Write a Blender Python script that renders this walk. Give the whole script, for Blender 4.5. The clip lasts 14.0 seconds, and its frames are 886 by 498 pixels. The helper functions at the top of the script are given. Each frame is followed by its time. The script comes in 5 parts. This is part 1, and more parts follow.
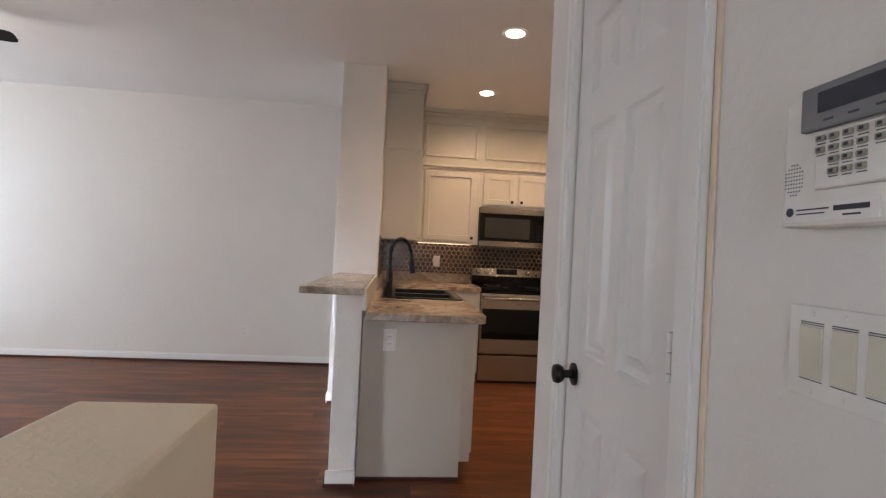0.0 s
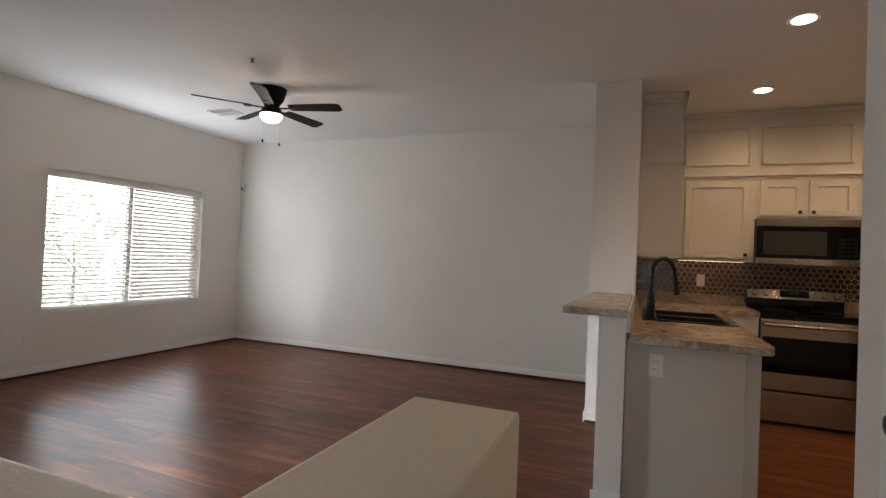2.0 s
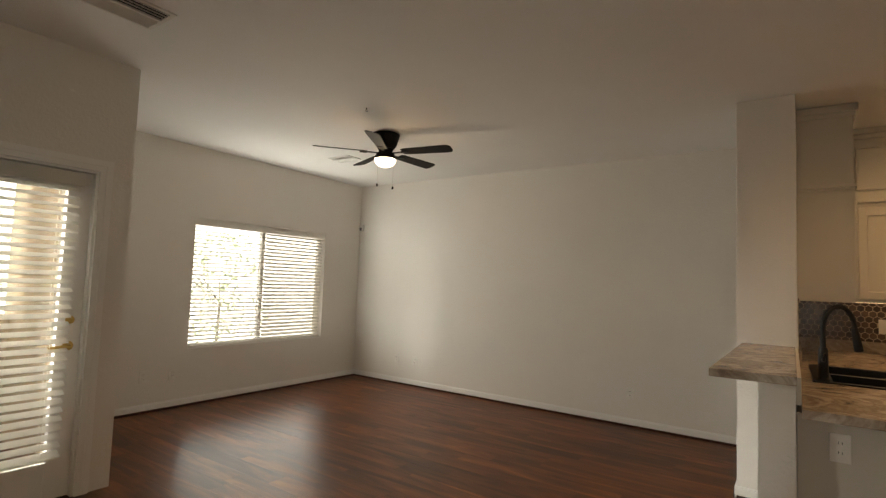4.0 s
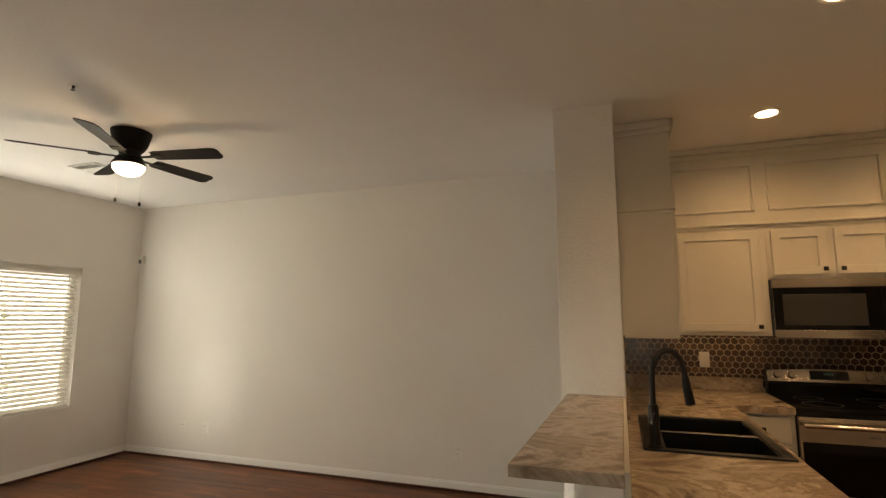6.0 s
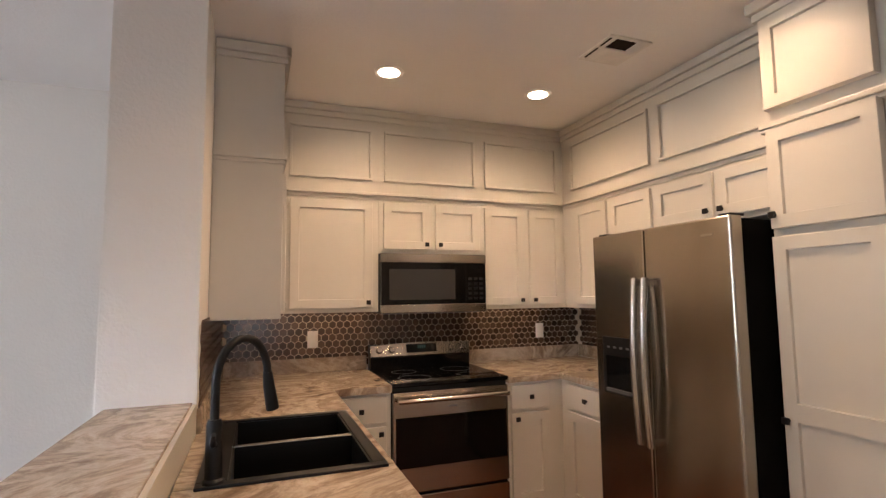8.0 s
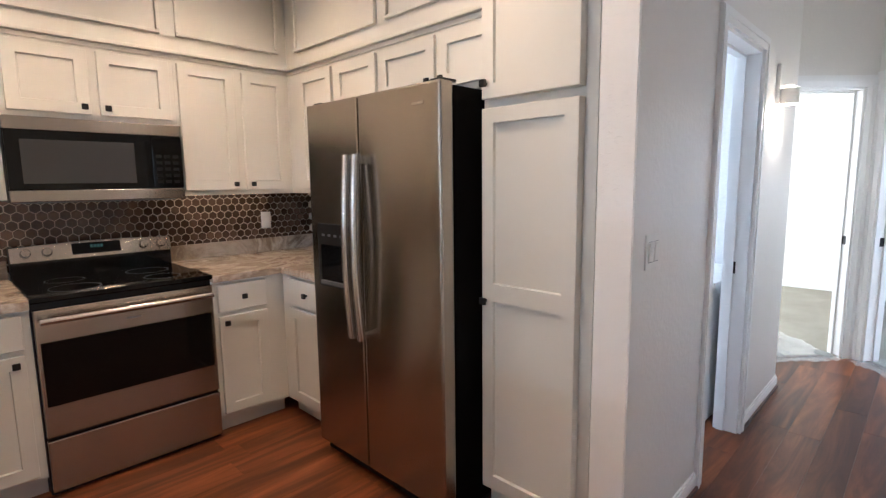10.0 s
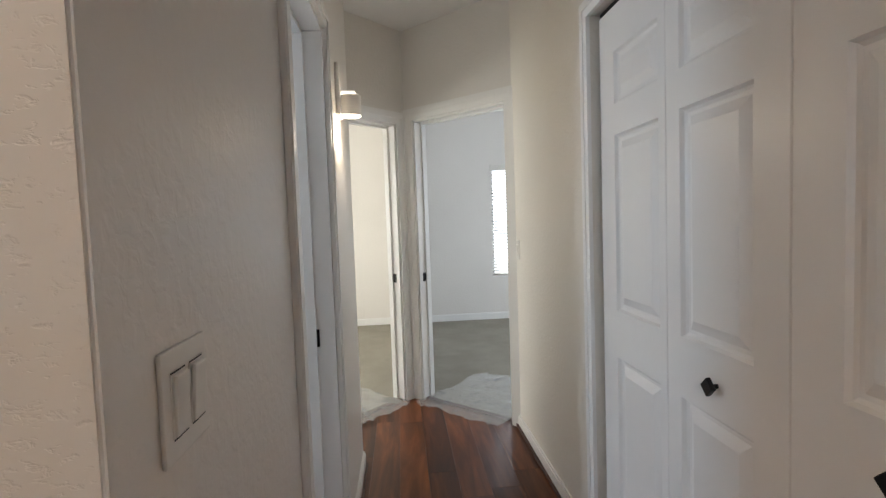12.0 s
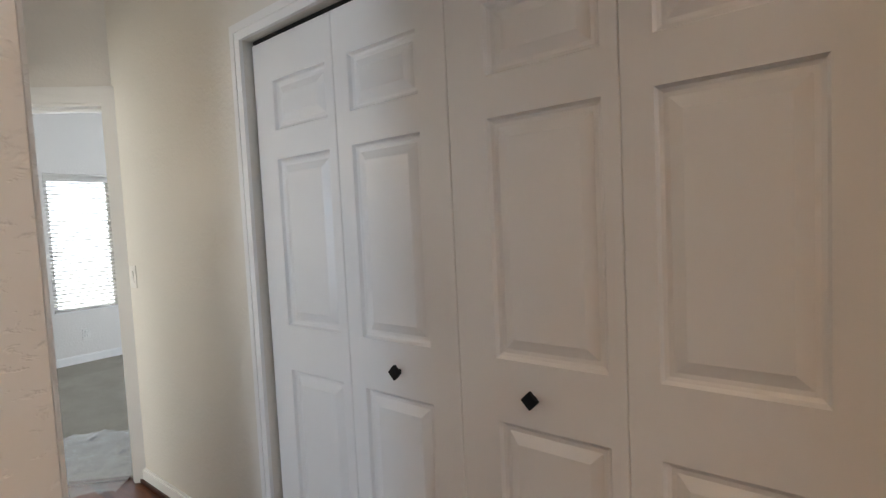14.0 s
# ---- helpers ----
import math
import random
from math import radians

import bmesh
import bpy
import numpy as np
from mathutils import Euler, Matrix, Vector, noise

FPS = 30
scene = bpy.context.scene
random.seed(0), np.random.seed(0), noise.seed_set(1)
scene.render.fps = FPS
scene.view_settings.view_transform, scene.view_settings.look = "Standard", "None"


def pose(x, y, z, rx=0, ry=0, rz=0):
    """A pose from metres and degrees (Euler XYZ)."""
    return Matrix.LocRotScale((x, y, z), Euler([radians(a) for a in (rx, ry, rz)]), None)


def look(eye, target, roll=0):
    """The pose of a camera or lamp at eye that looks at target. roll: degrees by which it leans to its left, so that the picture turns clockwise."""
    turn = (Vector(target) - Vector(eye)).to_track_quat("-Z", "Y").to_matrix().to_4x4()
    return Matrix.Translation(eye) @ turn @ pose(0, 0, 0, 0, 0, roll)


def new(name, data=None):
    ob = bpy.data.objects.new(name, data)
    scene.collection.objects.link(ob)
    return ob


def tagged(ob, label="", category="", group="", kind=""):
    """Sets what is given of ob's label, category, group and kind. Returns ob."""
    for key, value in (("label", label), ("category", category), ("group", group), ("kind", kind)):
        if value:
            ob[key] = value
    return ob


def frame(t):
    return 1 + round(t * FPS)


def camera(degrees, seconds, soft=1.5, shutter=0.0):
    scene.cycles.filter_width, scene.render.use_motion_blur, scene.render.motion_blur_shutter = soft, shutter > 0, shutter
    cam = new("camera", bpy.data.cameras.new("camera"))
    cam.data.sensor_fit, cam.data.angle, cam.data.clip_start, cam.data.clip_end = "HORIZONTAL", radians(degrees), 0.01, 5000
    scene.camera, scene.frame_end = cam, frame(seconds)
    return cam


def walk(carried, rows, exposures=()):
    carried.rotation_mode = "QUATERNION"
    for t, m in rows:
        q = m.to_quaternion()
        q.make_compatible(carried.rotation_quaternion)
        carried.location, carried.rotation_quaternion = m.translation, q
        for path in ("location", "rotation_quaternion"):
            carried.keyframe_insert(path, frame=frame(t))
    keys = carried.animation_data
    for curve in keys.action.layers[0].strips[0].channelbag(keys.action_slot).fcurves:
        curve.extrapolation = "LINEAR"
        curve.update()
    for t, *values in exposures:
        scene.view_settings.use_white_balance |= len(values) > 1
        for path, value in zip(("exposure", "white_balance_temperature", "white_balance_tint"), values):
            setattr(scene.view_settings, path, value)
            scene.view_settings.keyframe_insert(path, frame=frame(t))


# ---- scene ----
cam = camera(82.6, 14.0, soft=1.35)
PATH = [
    (0, (1.034, 0.213, 1.242), (1.221, 2.205, 1.254), 2.8),
    (0.5, (1.044, 0.152, 1.261), (0.866, 2.145, 1.255), 2.8),
    (1, (1.02, 0.145, 1.262), (0.593, 2.099, 1.263), 2.7),
    (1.5, (0.991, 0.12, 1.269), (0.404, 2.032, 1.287), 2.5),
    (2, (0.947, 0.094, 1.272), (0.208, 1.952, 1.301), 2.4),
    (2.5, (0.914, 0.081, 1.277), (-0.018, 1.85, 1.325), 2.3),
    (3, (0.899, 0.069, 1.282), (-0.237, 1.712, 1.385), 2.1),
    (5.5, (0.833, 1.014, 1.507), (-0.217, 2.703, 1.718), 0.0),
    (6, (0.893, 1.29, 1.462), (0.237, 3.16, 1.731), 0.0),
    (6.5, (0.978, 1.504, 1.518), (0.679, 3.465, 1.77), -0.2),
    (7, (1.025, 1.739, 1.474), (1.09, 3.719, 1.75), -0.4),
    (7.5, (1.068, 1.935, 1.457), (1.499, 3.872, 1.707), -0.4),
    (10, (1.605, 2.26, 1.395), (3.02, 3.649, 1.132), -0.7),
    (10.5, (1.905, 2.411, 1.386), (3.594, 3.461, 1.177), -0.9),
    (11, (2.184, 2.534, 1.367), (4.063, 3.199, 1.205), -1.5),
    (11.5, (2.504, 2.601, 1.336), (4.479, 2.885, 1.198), -1.7),
    (12, (2.746, 2.699, 1.336), (4.735, 2.532, 1.221), -2.0),
    (12.5, (2.843, 2.851, 1.336), (4.707, 2.132, 1.232), -2.3),
    (13, (2.829, 2.942, 1.351), (4.424, 1.741, 1.235), -2.7),
    (13.5, (2.812, 3.012, 1.361), (4.184, 1.562, 1.238), -2.9),
    (14, (2.828, 3.027, 1.36), (4.078, 1.47, 1.244), -2.8),
]
EXPOSURES = [(0.0, 0.57, 6300, 16), (0.5, 0.52, 6300, 16), (1.0, 0.22, 6450, 16), (1.5, 0.0, 6650, 16), (2.0, -0.2, 6700, 15), (2.5, -0.3, 7000, 11), (3.0, -0.32, 7950, 11),
             (5.5, -0.28, 8900, 12), (6.0, -0.12, 9300, 12), (6.5, 0.15, 7750, 13), (7.0, 0.54, 6750, 16), (7.5, 0.72, 6500, 17),
             (10.0, 1.14, 5150, 10), (10.5, 0.60, 5250, 10), (11.0, 0.43, 5350, 10), (11.5, 0.28, 5780, 9), (12.0, 0.18, 6000, 9), (12.5, 0.20, 6100, 9), (14.0, 0.23, 5950, 9)]
walk(cam, [(t, look(e, g, r)) for t, e, g, r in PATH], EXPOSURES)

# ---- world and sun ----
world = bpy.data.worlds.new("world")
scene.world = world
world.use_nodes = True
wn = world.node_tree.nodes
sky = wn.new("ShaderNodeTexSky")
sky.sky_type = "NISHITA"
sky.sun_disc = False
sky.sun_elevation = radians(62)
sky.sun_rotation = radians(60)
wn["Background"].inputs[1].default_value = 0.12
world.node_tree.links.new(sky.outputs[0], wn["Background"].inputs[0])
sun = new("sun", bpy.data.lights.new("sun", "SUN"))
sun.data.energy = 3.0
sun.data.angle = radians(0.5)
sun.data.color = (1.0, 0.95, 0.88)
sun.matrix_world = look((20, 12, 45), (0, 0, 0))

WARM = (1.0, 0.66, 0.38)
SKY_GLOW = 5.0        # brightness of the sky seen past the windows
CAN_POWER = 31.5      # each recessed kitchen lamp, watts

# ---- materials ----


def node_mat(name, rough=0.6, metal=0.0, spec=0.5):
    m = bpy.data.materials.new(name)
    m.use_nodes = True
    b = m.node_tree.nodes["Principled BSDF"]
    b.inputs["Roughness"].default_value = rough
    b.inputs["Metallic"].default_value = metal
    b.inputs["Specular IOR Level"].default_value = spec
    return m, m.node_tree.nodes, m.node_tree.links, b


def tex_coord(n, l, scale=(1, 1, 1), space="Object"):
    c = n.new("ShaderNodeTexCoord")
    mp = n.new("ShaderNodeMapping")
    mp.inputs["Scale"].default_value = scale
    l.new(c.outputs[space], mp.inputs["Vector"])
    return mp.outputs[0]


def noise_node(n, l, vec, scale, detail=4.0, rough=0.55, dist=0.0):
    t = n.new("ShaderNodeTexNoise")
    t.inputs["Scale"].default_value = scale
    t.inputs["Detail"].default_value = detail
    t.inputs["Roughness"].default_value = rough
    t.inputs["Distortion"].default_value = dist
    l.new(vec, t.inputs["Vector"])
    return t.outputs["Fac"]


def ramp_node(n, l, fac, stops):
    r = n.new("ShaderNodeValToRGB")
    e = r.color_ramp.elements
    e[0].position, e[0].color = stops[0][0], (*stops[0][1], 1)
    e[1].position, e[1].color = stops[-1][0], (*stops[-1][1], 1)
    for p, c in stops[1:-1]:
        x = e.new(p)
        x.color = (*c, 1)
    l.new(fac, r.inputs[0])
    return r.outputs[0]


def bump_node(n, l, b, height, strength, dist=0.002):
    k = n.new("ShaderNodeBump")
    k.inputs["Strength"].default_value = strength
    k.inputs["Distance"].default_value = dist
    l.new(height, k.inputs["Height"])
    l.new(k.outputs[0], b.inputs["Normal"])
    return k


def painted(name, colour, rough=0.55, texture=0.0, scale=90.0, spread=0.04, spec=0.4, deep=0.004):
    """Paint with a faint mottling and, for walls, a sprayed knock-down relief."""
    m, n, l, b = node_mat(name, rough, 0.0, spec)
    v = tex_coord(n, l)
    f = noise_node(n, l, v, 1.3, 5.0)
    lo = tuple(max(0, c * (1 - spread)) for c in colour)
    hi = tuple(min(1, c * (1 + spread)) for c in colour)
    l.new(ramp_node(n, l, f, [(0.3, lo), (0.7, hi)]), b.inputs["Base Color"])
    if texture:
        h = noise_node(n, l, v, scale, 3.0, 0.5, 0.4)
        r = ramp_node(n, l, h, [(0.42, (0, 0, 0)), (0.62, (1, 1, 1))])
        bump_node(n, l, b, r, texture, deep)
    else:
        bump_node(n, l, b, noise_node(n, l, v, 260, 2.0), 0.05, 0.001)
    return m


def plain(name, colour, rough=0.5, metal=0.0, spec=0.5, var=0.06):
    m, n, l, b = node_mat(name, rough, metal, spec)
    v = tex_coord(n, l)
    f = noise_node(n, l, v, 14.0, 4.0)
    l.new(ramp_node(n, l, f, [(0.3, tuple(c * (1 - var) for c in colour)),
                              (0.7, tuple(min(1, c * (1 + var)) for c in colour))]), b.inputs["Base Color"])
    return m


def glow(name, colour, strength):
    m = bpy.data.materials.new(name)
    m.use_nodes = True
    n, l = m.node_tree.nodes, m.node_tree.links
    n.remove(n["Principled BSDF"])
    e = n.new("ShaderNodeEmission")
    e.inputs[0].default_value = (*colour, 1)
    e.inputs[1].default_value = strength
    l.new(e.outputs[0], n["Material Output"].inputs[0])
    return m


def plank_mat():
    m, n, l, b = node_mat("plank_wood", 0.34, 0.0, 0.20)
    info = n.new("ShaderNodeObjectInfo")
    off = n.new("ShaderNodeVectorMath")
    off.operation = "MULTIPLY_ADD"
    geo = n.new("ShaderNodeNewGeometry")
    l.new(geo.outputs["Position"], off.inputs[0])
    off.inputs[1].default_value = (1, 1, 1)
    com = n.new("ShaderNodeCombineXYZ")
    mul = n.new("ShaderNodeMath")
    mul.operation = "MULTIPLY"
    mul.inputs[1].default_value = 37.0
    l.new(info.outputs["Random"], mul.inputs[0])
    l.new(mul.outputs[0], com.inputs[2])
    l.new(mul.outputs[0], com.inputs[0])
    l.new(com.outputs[0], off.inputs[2])
    mp = n.new("ShaderNodeMapping")
    mp.inputs["Scale"].default_value = (0.75, 6.0, 1.0)
    l.new(off.outputs[0], mp.inputs[0])
    g = noise_node(n, l, mp.outputs[0], 1.7, 5.0, 0.55, 0.9)
    fine = noise_node(n, l, mp.outputs[0], 22.0, 4.0, 0.6, 0.2)
    col = ramp_node(n, l, g, [(0.27, (0.052, 0.0180, 0.0090)), (0.45, (0.104, 0.0335, 0.0128)), (0.58, (0.170, 0.055, 0.0190)), (0.74, (0.275, 0.093, 0.031))])
    mix = n.new("ShaderNodeMixRGB")
    mix.blend_type = "MULTIPLY"
    mix.inputs[0].default_value = 0.28
    l.new(col, mix.inputs[1])
    l.new(ramp_node(n, l, fine, [(0.3, (0.62, 0.6, 0.58)), (0.7, (1.1, 1.1, 1.1))]), mix.inputs[2])
    mix2 = n.new("ShaderNodeMixRGB")
    mix2.blend_type = "MULTIPLY"
    mix2.inputs[0].default_value = 0.75
    l.new(mix.outputs[0], mix2.inputs[1])
    l.new(ramp_node(n, l, info.outputs["Random"], [(0.0, (0.66, 0.64, 0.62)), (1.0, (1.25, 1.24, 1.22))]), mix2.inputs[2])
    l.new(mix2.outputs[0], b.inputs["Base Color"])
    bump_node(n, l, b, fine, 0.12, 0.001)
    return m


def counter_mat():
    m, n, l, b = node_mat("veined_counter", 0.24, 0.0, 0.5)
    v = tex_coord(n, l, (1.0, 1.0, 1.0))
    mp = n.new("ShaderNodeMapping")
    mp.inputs["Rotation"].default_value = (0, 0, radians(38))
    mp.inputs["Scale"].default_value = (1.0, 1.35, 1.0)
    l.new(v, mp.inputs[0])
    f = noise_node(n, l, mp.outputs[0], 2.0, 9.0, 0.66, 1.1)
    c1 = ramp_node(n, l, f, [(0.28, (0.10, 0.062, 0.042)), (0.40, (0.27, 0.20, 0.145)), (0.48, (0.51, 0.43, 0.34)), (0.53, (0.29, 0.22, 0.162)),
                             (0.60, (0.43, 0.355, 0.275)), (0.68, (0.17, 0.118, 0.083)), (0.78, (0.58, 0.51, 0.42))])
    f2 = noise_node(n, l, mp.outputs[0], 11.0, 5.0, 0.65, 1.0)
    mix = n.new("ShaderNodeMixRGB")
    mix.blend_type = "MULTIPLY"
    mix.inputs[0].default_value = 0.4
    l.new(c1, mix.inputs[1])
    l.new(ramp_node(n, l, f2, [(0.33, (0.55, 0.52, 0.48)), (0.6, (1.12, 1.12, 1.1))]), mix.inputs[2])
    l.new(mix.outputs[0], b.inputs["Base Color"])
    return m


def steel_mat():
    m, n, l, b = node_mat("brushed_steel", 0.22, 1.0)
    b.inputs["Base Color"].default_value = (0.41, 0.368, 0.315, 1)
    tan = n.new("ShaderNodeTangent")
    tan.direction_type, tan.axis = "RADIAL", "Z"
    l.new(tan.outputs[0], b.inputs["Tangent"])
    b.inputs["Anisotropic"].default_value = 0.85
    b.inputs["Anisotropic Rotation"].default_value = 0.25
    return m


def tile_mat():
    m, n, l, b = node_mat("glazed_tile", 0.18, 0.25, 0.6)
    info = n.new("ShaderNodeObjectInfo")
    geo = n.new("ShaderNodeNewGeometry")
    add = n.new("ShaderNodeMath")
    add.operation = "ADD"
    l.new(info.outputs["Random"], add.inputs[0])
    l.new(geo.outputs["Random Per Island"], add.inputs[1])
    fr = n.new("ShaderNodeMath")
    fr.operation = "FRACT"
    l.new(add.outputs[0], fr.inputs[0])
    l.new(ramp_node(n, l, fr.outputs[0], [(0.0, (0.045, 0.026, 0.016)), (0.5, (0.085, 0.050, 0.032)), (1.0, (0.15, 0.095, 0.062))]), b.inputs["Base Color"])
    return m


def knockdown_mat():
    """Heavily trowelled knock-down plaster: flat-topped islands over a pitted ground."""
    m, n, l, b = node_mat("wall_paint_knockdown", 0.45, 0.0, 0.4)
    v = tex_coord(n, l)
    mp = n.new("ShaderNodeMapping")
    mp.inputs["Scale"].default_value = (1.0, 1.0, 2.1)
    l.new(v, mp.inputs[0])
    f = noise_node(n, l, v, 1.3, 5.0)
    l.new(ramp_node(n, l, f, [(0.3, (0.78, 0.75, 0.71)), (0.7, (0.82, 0.79, 0.75))]), b.inputs["Base Color"])
    h = noise_node(n, l, mp.outputs[0], 62.0, 3.0, 0.55, 0.4)
    r = ramp_node(n, l, h, [(0.32, (0, 0, 0)), (0.43, (1, 1, 1))])
    bump_node(n, l, b, r, 0.32, 0.003)
    return m


def carpet_mat():
    m, n, l, b = node_mat("carpet_pile", 0.95, 0.0, 0.1)
    v = tex_coord(n, l)
    f = noise_node(n, l, v, 260.0, 3.0, 0.7)
    g = noise_node(n, l, v, 3.0, 4.0)
    mix = n.new("ShaderNodeMixRGB")
    mix.blend_type = "MULTIPLY"
    mix.inputs[0].default_value = 0.8
    l.new(ramp_node(n, l, f, [(0.3, (0.26, 0.24, 0.20)), (0.7, (0.44, 0.41, 0.35))]), mix.inputs[1])
    l.new(ramp_node(n, l, g, [(0.35, (0.82, 0.82, 0.82)), (0.65, (1, 1, 1))]), mix.inputs[2])
    l.new(mix.outputs[0], b.inputs["Base Color"])
    bump_node(n, l, b, f, 0.8, 0.006)
    return m


def glass_mat(name="clear_glass"):
    m, n, l, b = node_mat(name, 0.02)
    b.inputs["Transmission Weight"].default_value = 1.0
    b.inputs["IOR"].default_value = 1.45
    return m


def film_mat():
    m, n, l, b = node_mat("plastic_film", 0.12, 0.0, 0.6)
    b.inputs["Base Color"].default_value = (0.85, 0.87, 0.88, 1)
    b.inputs["Alpha"].default_value = 0.30
    v = tex_coord(n, l)
    bump_node(n, l, b, noise_node(n, l, v, 14.0, 4.0, 0.6, 1.5), 0.6, 0.01)
    return m


def slat_mat():
    """White vinyl that lets some daylight through."""
    m, n, l, b = node_mat("blind_slat", 0.45)
    v = tex_coord(n, l)
    l.new(ramp_node(n, l, noise_node(n, l, v, 3.0), [(0.3, (0.80, 0.78, 0.73)), (0.7, (0.84, 0.82, 0.78))]), b.inputs["Base Color"])
    thin = n.new("ShaderNodeBsdfTranslucent")
    thin.inputs[0].default_value = (0.85, 0.83, 0.78, 1)
    mix = n.new("ShaderNodeMixShader")
    mix.inputs[0].default_value = 0.4
    l.new(b.outputs[0], mix.inputs[1])
    l.new(thin.outputs[0], mix.inputs[2])
    l.new(mix.outputs[0], n["Material Output"].inputs[0])
    return m


def leaf_mat():
    m, n, l, b = node_mat("leaf_green", 0.6)
    geo = n.new("ShaderNodeNewGeometry")
    col = ramp_node(n, l, geo.outputs["Random Per Island"], [(0.0, (0.07, 0.11, 0.04)), (1.0, (0.12, 0.16, 0.06))])
    l.new(col, b.inputs["Base Color"])
    thin = n.new("ShaderNodeBsdfTranslucent")
    thin.inputs[0].default_value = (0.68, 0.80, 0.60, 1)
    mix = n.new("ShaderNodeMixShader")
    mix.inputs[0].default_value = 0.8
    l.new(b.outputs[0], mix.inputs[1])
    l.new(thin.outputs[0], mix.inputs[2])
    l.new(mix.outputs[0], n["Material Output"].inputs[0])
    return m


M_WALL = painted("wall_paint", (0.80, 0.77, 0.73), 0.46, 0.18, 55.0, 0.02)
M_WALLR = knockdown_mat()
M_WALLE = painted("wall_paint_textured", (0.80, 0.77, 0.73), 0.40, 0.18, 46.0, 0.02, 0.4, 0.003)
# white wall paint with the hall's warm lamp light tinted into its colour
M_WALL_LIT = painted("wall_paint_warm_lit", (0.79, 0.753, 0.685), 0.42, 0.18, 55.0, 0.02)
M_CEIL = painted("ceiling_paint", (0.88, 0.87, 0.855), 0.8, 0.15, 70.0, 0.02)
M_TRIM = painted("trim_paint", (0.87, 0.86, 0.84), 0.35)
M_CREAM = plain("cream_caulk", (0.80, 0.67, 0.51), 0.7)
M_HALF = painted("half_wall_paint", (0.88, 0.765, 0.575), 0.5, 0.18, 55.0, 0.03)
M_SHOE = plain("red_brown_shoe_strip", (0.060, 0.018, 0.010), 0.45)
M_CAB = painted("cabinet_paint", (0.62, 0.592, 0.53), 0.36)
M_DOORW = painted("door_paint", (0.82, 0.80, 0.78), 0.32)
M_PLANK = plank_mat()
M_SUB = plain("dark_joint", (0.075, 0.026, 0.012), 0.8)
M_DUCT = plain("dark_duct", (0.02, 0.013, 0.010), 0.9, 0.0, 0.1)
M_COUNTER = counter_mat()
M_STEEL = steel_mat()
M_HANDLE = plain("polished_steel", (0.50, 0.47, 0.43), 0.24, 1.0, 0.5, 0.03)
M_DARKSTEEL = plain("grey_steel", (0.22, 0.22, 0.22), 0.4, 0.8)
M_BLACK = plain("black_plastic", (0.005, 0.005, 0.005), 0.45, 0.0, 0.3)
M_BLACKGLASS = plain("black_glass", (0.004, 0.004, 0.004), 0.06, 0.0, 0.25, 0.0)
M_GREYGLASS = plain("grey_oven_glass", (0.035, 0.034, 0.033), 0.16, 0.0, 0.5, 0.0)
M_BRONZE = plain("dark_bronze", (0.012, 0.010, 0.009), 0.42, 0.2, 0.3)
M_BRASS = plain("aged_brass", (0.55, 0.36, 0.12), 0.28, 1.0)
M_GROUT = plain("pale_grout", (0.60, 0.51, 0.40), 0.85)
M_TILE = tile_mat()
M_PLATE = plain("white_plastic", (0.80, 0.78, 0.74), 0.35)
M_IVORY = plain("ivory_plastic", (0.66, 0.63, 0.52), 0.32)
M_KEY = plain("grey_key_rubber", (0.34, 0.33, 0.27), 0.6)
M_ALARMGREY = plain("slate_plastic", (0.17, 0.17, 0.18), 0.45)
M_LCD = plain("dark_blue_lcd", (0.010, 0.016, 0.035), 0.12)
M_INK = plain("printed_ink", (0.03, 0.03, 0.05), 0.6)
M_CARPET = carpet_mat()
M_SLAT = slat_mat()
M_GLASS = glass_mat()
M_FILM = film_mat()
M_FAN = plain("fan_black", (0.011, 0.009, 0.008), 0.6, 0.0, 0.15)
M_LEAF = leaf_mat()
M_BARK = plain("pale_bark", (0.46, 0.42, 0.36), 0.9)
M_STUCCO = painted("tan_stucco", (0.52, 0.42, 0.31), 0.9, 0.5, 40.0, 0.06)
M_GROUND = painted("pale_ground", (0.34, 0.31, 0.26), 0.95, 0.5, 12.0, 0.15)
M_CONC = painted("patio_concrete", (0.42, 0.40, 0.37), 0.9, 0.3, 60.0, 0.08)
M_SKYGLOW = glow("bright_sky", (0.93, 0.97, 1.0), SKY_GLOW)
M_BULB = glow("lamp_glow", (1.0, 0.80, 0.56), 14.0)
M_BULBFAN = glow("fan_lamp_glow", (1.0, 0.86, 0.68), 7.0)
M_BURNER = plain("burner_print", (0.03, 0.03, 0.03), 0.3)
M_STRIP = glow("under_cabinet_glow", (1.0, 0.70, 0.42), 3.5)
M_SCONCE = glow("sconce_glow", (1.0, 0.82, 0.60), 10.0)
M_CLOCK = glow("green_digits", (0.5, 0.9, 0.7), 0.04)
M_FRIDGESIDE = plain("fridge_side_black", (0.002, 0.002, 0.002), 0.7, 0.0, 0.06)
M_SINK = plain("black_composite", (0.005, 0.005, 0.005), 0.38, 0.0, 0.35)

# ---- mesh helpers ----


def block(x0, y0, z0, x1, y1, z1, b=0.0):
    bm = bmesh.new()
    bmesh.ops.create_cube(bm, size=1)
    for v in bm.verts:
        v.co = ((x0 + x1) / 2 + v.co.x * (x1 - x0), (y0 + y1) / 2 + v.co.y * (y1 - y0), (z0 + z1) / 2 + v.co.z * (z1 - z0))
    if b:
        bmesh.ops.bevel(bm, geom=bm.edges[:], offset=b, segments=2, affect="EDGES", profile=0.6)
    return bm


